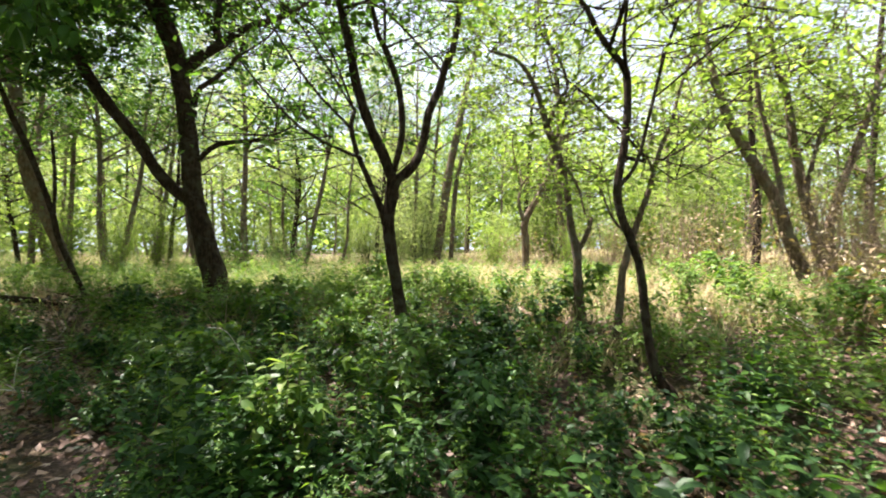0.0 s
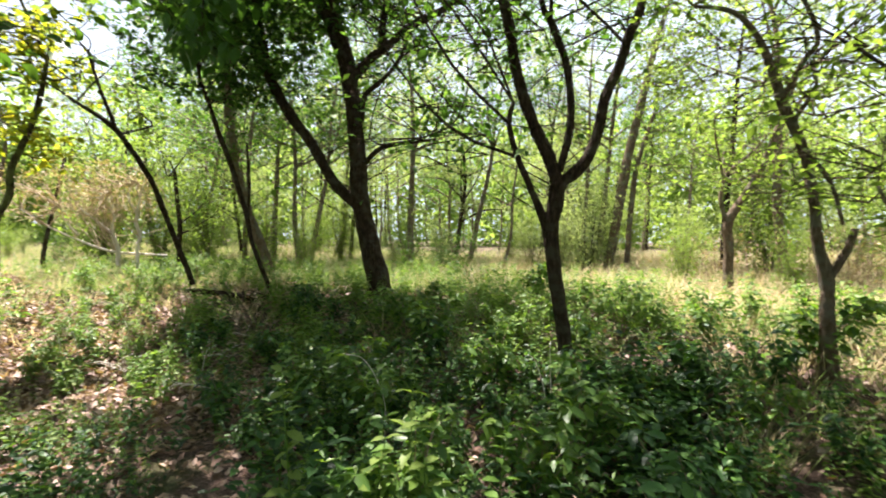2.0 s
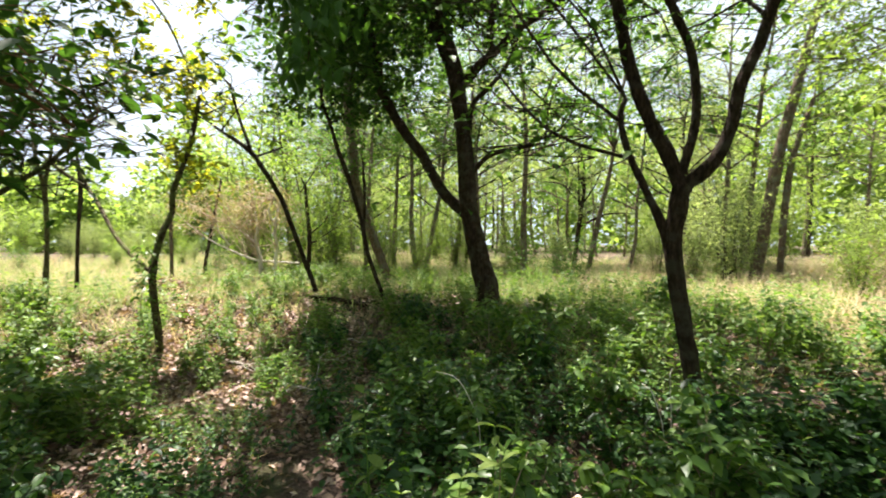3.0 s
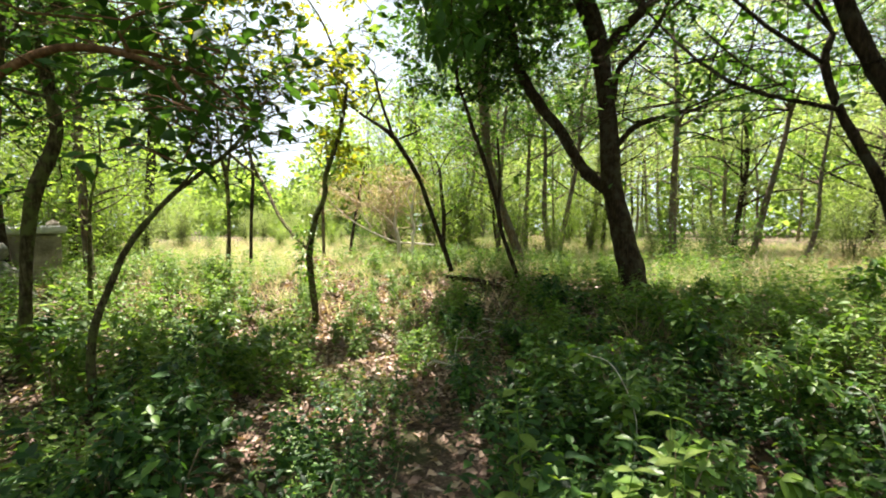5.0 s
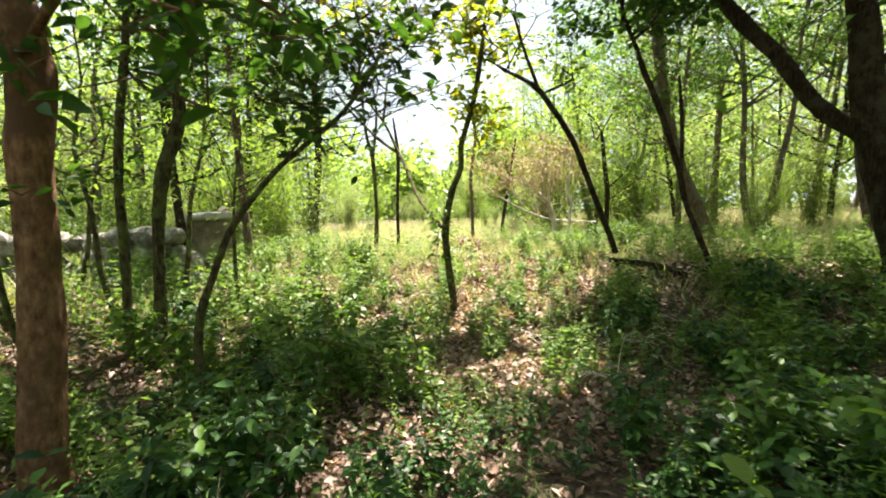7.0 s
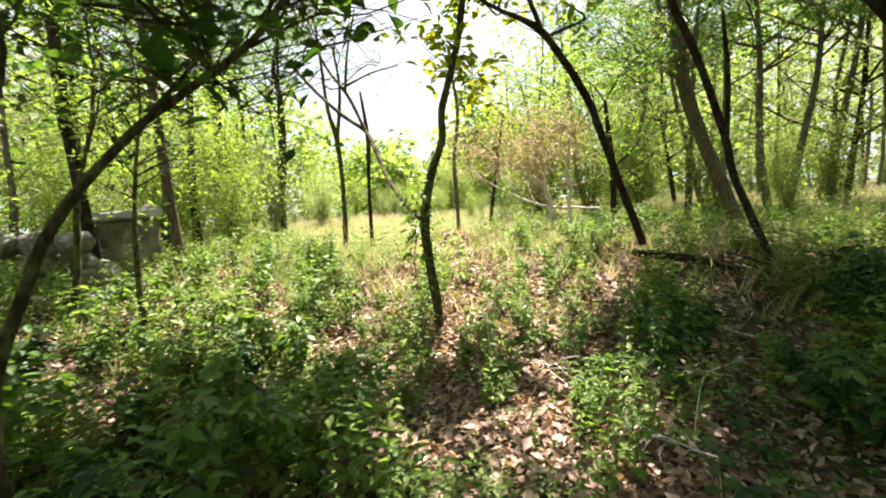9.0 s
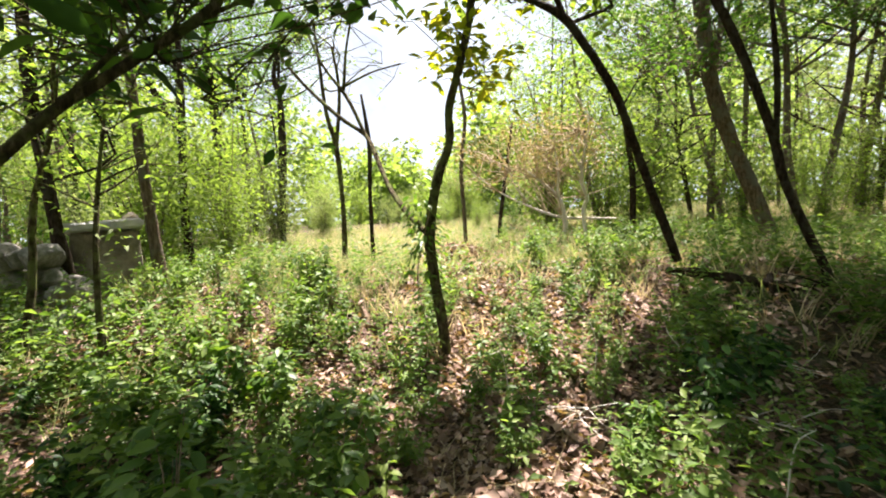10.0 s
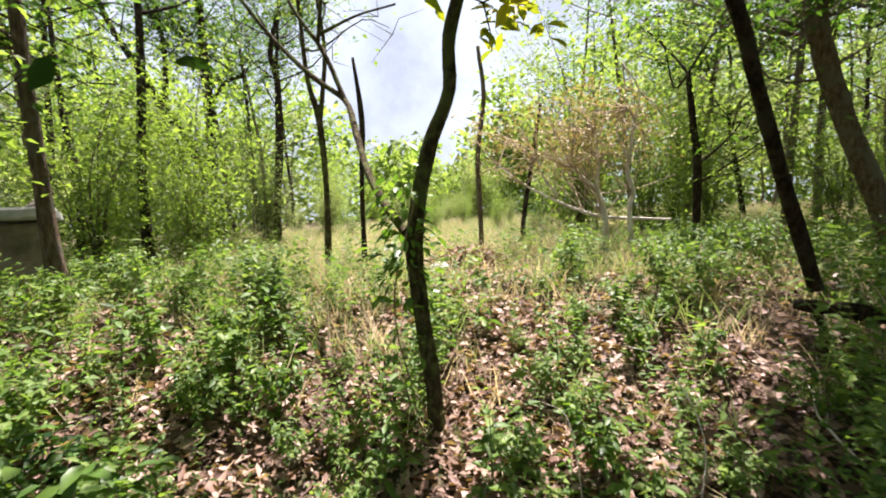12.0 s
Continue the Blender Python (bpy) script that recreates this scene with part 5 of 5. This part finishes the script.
def withered_shrub():
    x, y = -11.25, 8.5
    z0 = float(height(x, y))
    r = np.random.default_rng(41)
    top = thing("withered_shrub", x, y, z0, "uprooted dead shrub with bleached limbs and withered brown leaves", "dead shrub")
    limbs = [[(0.3, 0.4, 0.75, 0.05), (0.28, 0.38, 1.49, 0.046), (0.32, 0.42, 1.74, 0.046), (0.27, 0.36, 2.11, 0.044), (0.29, 0.38, 2.33, 0.036), (0.33, 0.44, 2.82, 0.027), (0.39, 0.51, 3.35, 0.018), (0.24, 0.32, 3.82, 0.012)],
             [(0.45, 1.05, 1.3, 0.02), (0.25, 0.5, 1.34, 0.03), (0.05, 0.07, 1.38, 0.036), (-0.15, -0.2, 1.48, 0.032), (-0.43, -0.57, 1.7, 0.026), (-0.71, -0.95, 1.97, 0.02), (-1.0, -1.33, 2.35, 0.014)],
             [(0.06, 0.08, 0.75, 0.06), (0.05, 0.07, 1.44, 0.056), (0.0, 0.0, 1.77, 0.047), (-0.09, -0.12, 1.96, 0.038), (-0.25, -0.34, 2.22, 0.028), (-0.39, -0.52, 2.42, 0.015)],
             [(0.02, 0.03, 1.58, 0.04), (-0.01, -0.02, 1.96, 0.035), (0.01, 0.01, 2.32, 0.028), (-0.03, -0.04, 2.79, 0.015)],
             [(0.29, 0.38, 2.29, 0.027), (0.18, 0.24, 2.76, 0.024), (0.28, 0.38, 3.1, 0.012)],
             [(-0.4, -0.53, 1.8, 0.024), (-0.54, -0.71, 2.1, 0.018), (-0.59, -0.78, 2.4, 0.01)]]
    for i, ln in enumerate(limbs):
        part("limb", limb_mesh("limb", [(a, b, c - z0, d * 0.88) for a, b, c, d in ln], DEAD_WOOD, 7, 0.08, 400 + i, 3), top)
    pieces = []
    tips = []
    for i in range(140):
        ln = limbs[int(r.integers(0, 6))]
        a, b, c, d = ln[int(r.integers(2, len(ln)))]
        e = np.array([a + r.normal(-0.25, 0.42), b + r.normal(-0.2, 0.5), r.uniform(2.0, 3.5)])
        m = np.array([a, b, c]) * 0.5 + e * 0.5 + r.normal(0, 0.1, 3)
        pieces.append(tube(smooth_line([(a, b, c - z0, 0.012), (m[0], m[1], m[2] - z0, 0.008), (e[0], e[1], e[2] - z0, 0.003)], 3), 4)[:2])
        tips += [(e[0], e[1], e[2] - z0), (m[0], m[1], m[2] - z0)]
    v, f = join(pieces)
    part("twig_tangle", mesh_of("twig_tangle", v, f, STRAW), top, kind="stuff")
    tw, (v, f) = crown_of([q for q in tips if q[2] + z0 > 2.15], r, 16, 0.4, 0.06)
    part("withered_leaves", mesh_of("withered_leaves", v, f, RUST_LEAF), top, "withered tan leaves", "stuff")


withered_shrub()


def dry_brush(x, y, tall, wide, n, seed, label, material=TWIG):
    """A tangle of dry arching stems, each a thin cane."""
    r = np.random.default_rng(seed)
    z0 = float(height(x, y))
    top = thing("dry_brush", x, y, z0, label, "brush", "dry brush")
    pieces = []
    for i in range(n):
        a, w = r.uniform(0, 6.283), wide * r.uniform(0.1, 1)
        p = np.array([r.normal(0, wide * 0.45), r.normal(0, wide * 0.45), -0.05])
        h = tall * r.uniform(0.35, 1.1)
        m = p + np.array([math.cos(a) * w * 0.35, math.sin(a) * w * 0.35, h])
        e = m + np.array([math.cos(a) * w * 0.7, math.sin(a) * w * 0.7, -h * r.uniform(-0.25, 0.55)])
        rad = r.uniform(0.002, 0.006)
        pieces.append(tube(smooth_line([(*p, rad), (*((p + m) / 2 + r.normal(0, 0.06, 3)), rad * 0.9), (*m, rad * 0.7), (*e, rad * 0.3)], 3), 4)[:2])
    v, f = join(pieces)
    part("cane_tangle", mesh_of("cane_tangle", v, f, material), top, kind="stuff")
    k = n * 7
    P = np.stack([r.normal(0, wide * 0.6, k), r.normal(0, wide * 0.6, k), r.uniform(0.02, tall * 0.9, k)], 1)
    w, up = scatter_ways(k, r, 0.8)
    L = r.uniform(0.04, 0.1, k)
    v, f = leaf_shapes(P, w, up, L, L * 0.4)
    part("dry_leaves", mesh_of("dry_leaves", v, f, RUST_LEAF), top, kind="stuff")


for bx, by, bt, bw, bn, bs in ((5.4, 6.6, 1.7, 0.9, 110, 1), (6.4, 7.4, 2.0, 1.0, 110, 2), (4.6, 8.6, 1.6, 0.9, 100, 3), (6.6, 5.6, 1.8, 1.0, 110, 4), (3.8, 10.5, 1.4, 1.0, 90, 5),
                               (4.2, 4.3, 0.9, 0.7, 70, 6), (7.6, 6.6, 2.3, 1.0, 110, 8), (2.0, 12.5, 1.3, 1.1, 90, 9)):
    dry_brush(bx, by, bt, bw, bn, 500 + bs, "tan tangle of dry arching canes and dead leaves", TWIG)


def leaf_heap():
    """A low heap of dead leaves, sticks and one pale stone in the clearing."""
    x, y = -11.2, 6.1
    z0 = float(height(x, y))
    r = np.random.default_rng(71)
    top = thing("leaf_heap", x, y, z0, "low heap of pinkish dead leaves and sticks", "leaf heap")
    n = 1500
    a, d = r.uniform(0, 6.283, n), np.sqrt(r.uniform(0, 1, n)) * 0.75
    P = np.stack([d * np.cos(a) * 0.8, d * np.sin(a) * 1.1, 0.3 * np.cos(d / 0.75 * 1.57) + r.uniform(0, 0.03, n)], 1)
    w, up = scatter_ways(n, r, 0.25)
    L = r.uniform(0.05, 0.11, n)
    v, f = leaf_shapes(P, w, up, L, L * 0.6, "broad", 0.3, -0.1)
    part("dead_leaves", mesh_of("dead_leaves", v, f, DRY_LEAF), top, kind="stuff")
    core = part("soil_core", rock_mesh("soil_core", 0.72, 72, SOIL, 0.36), top)
    core.location = (0, 0, 0.02)
    for i in range(6):
        aa = r.uniform(0, 3.14)
        c, s = math.cos(aa) * 0.7, math.sin(aa) * 0.7
        part("stick", limb_mesh("stick", [(-c, -s, 0.12, 0.016), (0, 0, 0.32, 0.014), (c, s, 0.15, 0.008)], TWIG, 5, 0.1, 73 + i), top)
    st = tagged(new("pale_stone", rock_mesh("pale_stone", 0.2, 79, CAP, 0.6)), "pale rounded stone beside a leaf heap", "stone")
    st.location = (x + 0.55, y - 0.62, float(height(x + 0.55, y - 0.62)) + 0.08)


leaf_heap()


def dead_branch(x, y, size, seed, turn, label="bare bleached branch lying on the dead leaves"):
    """A fallen branch with its side twigs spread above the ground."""
    r = np.random.default_rng(seed)
    top = thing("dead_branch", x, y, float(height(x, y)), label, "branch", "fallen branches", turn=turn)
    main = [(0, 0, 0.03, 0.007), (size * 0.35, 0.05, 0.12 * size + 0.05, 0.006), (size * 0.7, -0.04, 0.2 * size + 0.05, 0.004), (size, 0.08, 0.22 * size, 0.003)]
    part("main_stem", limb_mesh("main_stem", main, DEAD_WOOD, 5, 0.08, seed), top)
    s = smooth_line(main, 5)
    for i in range(9):
        p = s[int(r.integers(2, len(s) - 1))]
        a = r.choice([-1, 1]) * r.uniform(0.5, 1.2)
        ln = size * r.uniform(0.25, 0.5)
        e = p[:3] + np.array([math.cos(a) * ln, math.sin(a) * ln, r.uniform(-0.08, 0.2) * size])
        m = (p[:3] + e) / 2 + r.normal(0, 0.04 * size, 3)
        part("twig", limb_mesh("twig", [(*p[:3], p[3] * 0.7), (*m, p[3] * 0.5), (*e, 0.002)], DEAD_WOOD, 4, 0, 0, 2), top)


dead_branch(-5.75, 5.75, 0.9, 81, 70)
dead_branch(-6.1, 6.1, 0.8, 82, 150)
dead_branch(-5.5, 5.45, 0.7, 83, 20)
dead_branch(-1.35, 3.55, 0.55, 84, 200, "bare pale twig caught among dark herbs")
dead_branch(-2.4, 4.6, 0.7, 85, 130, "bare pale twig caught among dark herbs")
dead_branch(3.6, 4.2, 0.9, 86, 100, "bare bleached branch in dry brush")
dead_branch(-4.3, 5.0, 0.6, 87, 240)
dead_branch(-6.0, 4.9, 0.8, 88, 330)


def dry_stalk(x, y, tall, bend, turn, seed):
    top = thing("dry_stalk", x, y, float(height(x, y)), "single bent straw-coloured stalk rising from the herbs", "stalk", "dry stalks", turn=turn)
    part("stem", limb_mesh("stem", [(0, 0, -0.03, 0.004), (0.03, 0.0, tall * 0.5, 0.0035), (bend * 0.4, 0.02, tall * 0.92, 0.003), (bend, 0.05, tall, 0.002)], DEAD_WOOD, 5, 0.05, seed), top)


for k, (sx, sy, st_, sb, sa) in enumerate(((-1.75, 4.15, 0.85, -0.3, 35), (-0.55, 4.9, 0.8, 0.1, 60), (-0.6, 4.85, 0.7, -0.12, 10), (-4.5, 4.9, 0.5, 0.25, 80), (-6.3, 5.3, 0.8, -0.35, 50), (-5.9, 4.3, 0.7, 0.3, 300), (-6.6, 4.9, 0.5, 0.2, 200))):
    dry_stalk(sx, sy, st_, sb, sa, 700 + k)

# ---------------------------------------------------------------- single weeds near the trail
def weed(x, y, tall, leaf_len, pairs, seed, material, label):
    """An upright weed: a stem and single leaves in crossed pairs."""
    r = np.random.default_rng(seed)
    top = thing("weed", x, y, float(height(x, y)), label, "weed", "weeds beside the trail", turn=float(r.uniform(0, 360)))
    lean = r.normal(0, 0.12, 2)
    stem = part("stem", limb_mesh("stem", [(0, 0, -0.05, 0.006), (lean[0] * tall * 0.3, lean[1] * tall * 0.3, tall * 0.5, 0.005), (lean[0] * tall, lean[1] * tall, tall, 0.002)], HERB_MID, 5, 0.05, seed, 2), top)
    a = r.uniform(0, 180)
    for k in range(pairs):
        u = 0.3 + 0.7 * k / max(1, pairs - 1)
        a += 90 + r.normal(0, 18)
        for s in (0, 180):
            ln = leaf_len * (1.15 - 0.4 * u) * r.uniform(0.75, 1.2)
            lf = part("leaf", weed_leaf(material, int(r.integers(0, 3))), stem)
            lf.matrix_basis = pose(lean[0] * tall * u * u, lean[1] * tall * u * u, tall * u, r.uniform(-18, 18), r.uniform(-35, 10), a + s) @ Matrix.Diagonal((ln, ln, ln, 1))
    return top


# each weed's leaf colour holds its spot's light: lighter for sun, darker for shade
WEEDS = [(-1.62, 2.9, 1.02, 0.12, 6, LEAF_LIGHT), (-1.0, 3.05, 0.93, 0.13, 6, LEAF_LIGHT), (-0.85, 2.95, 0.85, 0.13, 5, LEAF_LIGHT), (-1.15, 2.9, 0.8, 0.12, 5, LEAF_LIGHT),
         (-1.35, 3.3, 0.7, 0.11, 5, HERB_MID), (-0.6, 3.25, 0.75, 0.11, 5, HERB_MID), (-0.3, 2.75, 0.6, 0.12, 5, HERB_MID), (-1.9, 3.1, 0.65, 0.11, 5, HERB_SHADED),
         (0.55, 3.1, 0.55, 0.1, 4, HERB_MID), (0.62, 3.65, 0.5, 0.09, 4, LEAF_LIGHT), (-0.95, 1.75, 0.5, 0.13, 4, HERB_MID), (-0.75, 1.55, 0.42, 0.14, 4, HERB_SHADED),
         (-1.3, 1.35, 0.5, 0.13, 4, HERB_SHADED), (-2.0, 4.4, 0.55, 0.1, 5, HERB_SHADED), (-2.9, 5.2, 0.5, 0.1, 5, HERB_SHADED), (-0.95, 1.0, 0.5, 0.16, 4, HERB_SHADED), (-1.2, 0.8, 0.45, 0.16, 4, HERB_SHADED), (-1.05, 1.25, 0.55, 0.14, 4, HERB_MID), (-1.6, 4.6, 0.8, 0.1, 6, HERB_MID),
         (-2.0, 1.2, 0.45, 0.13, 4, HERB_SHADED), (-2.7, 1.45, 0.5, 0.14, 4, HERB_MID), (-3.5, 1.55, 0.55, 0.13, 5, HERB_MID), (-4.6, 1.5, 0.55, 0.13, 5, HERB_SHADED),
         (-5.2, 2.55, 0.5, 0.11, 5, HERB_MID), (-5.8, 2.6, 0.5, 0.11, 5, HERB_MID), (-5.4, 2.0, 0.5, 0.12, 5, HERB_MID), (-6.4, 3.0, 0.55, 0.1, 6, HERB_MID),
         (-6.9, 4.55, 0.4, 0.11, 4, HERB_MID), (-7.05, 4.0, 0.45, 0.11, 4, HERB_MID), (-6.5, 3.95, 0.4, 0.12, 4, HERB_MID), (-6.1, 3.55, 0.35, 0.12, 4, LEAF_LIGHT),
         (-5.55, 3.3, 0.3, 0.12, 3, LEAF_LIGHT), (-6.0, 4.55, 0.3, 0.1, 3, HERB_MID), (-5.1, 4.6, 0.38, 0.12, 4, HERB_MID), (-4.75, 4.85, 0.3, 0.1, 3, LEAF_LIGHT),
         (-3.9, 4.4, 0.42, 0.12, 4, HERB_SHADED), (-3.3, 4.0, 0.4, 0.11, 4, HERB_SHADED), (-4.4, 4.35, 0.35, 0.1, 4, HERB_MID), (-7.6, 5.4, 0.5, 0.1, 5, HERB_MID),
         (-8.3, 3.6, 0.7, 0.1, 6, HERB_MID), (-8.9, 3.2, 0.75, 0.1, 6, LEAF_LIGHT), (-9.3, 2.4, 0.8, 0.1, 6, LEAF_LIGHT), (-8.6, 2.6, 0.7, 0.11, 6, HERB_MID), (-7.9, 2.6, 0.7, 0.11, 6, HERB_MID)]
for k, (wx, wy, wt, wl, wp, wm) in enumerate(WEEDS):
    weed(wx, wy, wt, wl * 1.1, wp + 2, 900 + k, wm, "tall weed with broad pointed leaves in sun-brightened green" if wm is LEAF_LIGHT else "broad-leaved weed in leaf litter, green darkened for shade" if wm is HERB_SHADED else "green broad-leaved weed beside the trail")


def low_bush(tall, wide, seed, material, label, count, size):
    """A knee-high bush of broad leaves on many thin stems."""
    r = np.random.default_rng(seed)
    top = thing("low_bush", 0, 0, 0, label, "bush", "low bushes under the trees")
    pieces, P, W, U = [], [], [], []
    for s in range(10):
        a, w, h = r.uniform(0, 6.283), wide * r.uniform(0.3, 1), tall * r.uniform(0.6, 1.1)
        p0, p2 = np.array([r.normal(0, 0.04), r.normal(0, 0.04), -0.05]), np.array([math.cos(a) * w, math.sin(a) * w, h])
        p1 = np.array([p2[0] * 0.35, p2[1] * 0.35, h * 0.65])
        pieces.append(tube(smooth_line([(*p0, 0.006), (*p1, 0.004), (*p2, 0.002)], 3), 4)[:2])
        k = count // 10
        u = np.sqrt(r.uniform(0.08, 1.05, k))[:, None]
        P.append((1 - u) ** 2 * p0 + 2 * u * (1 - u) * p1 + u * u * p2 + r.normal(0, 0.035, (k, 3)))
        w_, up = scatter_ways(k, r, 0.3)
        W.append(w_ + np.array([math.cos(a), math.sin(a), 0.1]) * 0.5)
        U.append(up * np.array([0.6, 0.6, 1.0]))
    v, f = join(pieces)
    part("branchwork", mesh_of("branchwork", v, f, TWIG), top, kind="stuff")
    P = np.vstack(P)
    P[:, 2] = np.maximum(P[:, 2], 0.04)
    L = size * r.uniform(0.55, 1.35, len(P))
    v, f = leaf_shapes(P, np.vstack(W), np.vstack(U), L, L * 0.5, "broad", 0.15, 0.3)
    part("foliage", mesh_of("foliage", v, f, material), top)
    return top


def low_bushes():
    r = np.random.default_rng(55)
    # bush colours carry the light: darkened kinds for shade, brightened ones for sun
    kinds = [low_bush(0.62, 0.38, 1, HERB_SHADED, "dense knee-high bush under the trees, green darkened for shade", 330, 0.1),
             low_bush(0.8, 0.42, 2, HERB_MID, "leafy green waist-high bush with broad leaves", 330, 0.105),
             low_bush(0.45, 0.34, 3, HERB_SHADED, "low leafy bush in shade-darkened green", 260, 0.09),
             low_bush(0.6, 0.4, 4, HERB_SUNLIT, "leafy bush in the sun, green brightened for light", 380, 0.075),
             low_bush(0.85, 0.35, 5, HERB_SUNLIT, "tall weedy bush in the sun, green brightened for light", 420, 0.065)]
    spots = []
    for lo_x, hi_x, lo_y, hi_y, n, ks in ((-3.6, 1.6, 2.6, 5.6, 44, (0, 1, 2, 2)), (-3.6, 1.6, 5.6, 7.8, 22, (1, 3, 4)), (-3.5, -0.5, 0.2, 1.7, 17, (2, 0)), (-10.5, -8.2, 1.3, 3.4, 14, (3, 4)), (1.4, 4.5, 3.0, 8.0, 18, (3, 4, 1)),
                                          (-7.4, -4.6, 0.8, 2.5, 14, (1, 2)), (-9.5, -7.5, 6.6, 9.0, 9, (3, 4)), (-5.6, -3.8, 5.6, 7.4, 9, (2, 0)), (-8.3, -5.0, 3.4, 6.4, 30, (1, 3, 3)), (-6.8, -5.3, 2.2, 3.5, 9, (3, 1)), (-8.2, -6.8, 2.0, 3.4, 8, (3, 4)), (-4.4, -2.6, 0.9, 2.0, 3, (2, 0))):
        open_ground = lo_x == -8.3
        made = tries = 0
        while made < n and tries < 2000:
            tries += 1
            x, y = r.uniform(lo_x, hi_x), r.uniform(lo_y, hi_y)
            if off_trail(x, y) < (0.95 if y > 1.6 else 0.75) or (in_litter(x, y) > 0.5 and not open_ground) or any((x - a) ** 2 + (y - b) ** 2 < 0.16 for a, b in spots):
                continue
            if (x + 7.55) ** 2 + (y - 4.36) ** 2 < 0.35:
                continue
            spots.append((x, y))
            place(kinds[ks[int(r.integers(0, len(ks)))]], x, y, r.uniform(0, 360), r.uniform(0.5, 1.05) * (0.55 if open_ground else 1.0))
            made += 1
    for ob, (x, y) in zip(kinds, ((-2.1, 5.9), (-0.2, 4.3), (-3.6, 6.4), (-9.2, 3.4), (2.9, 5.6))):
        ob.matrix_basis = pose(x, y, float(height(x, y)), 0, 0, 40)


low_bushes()
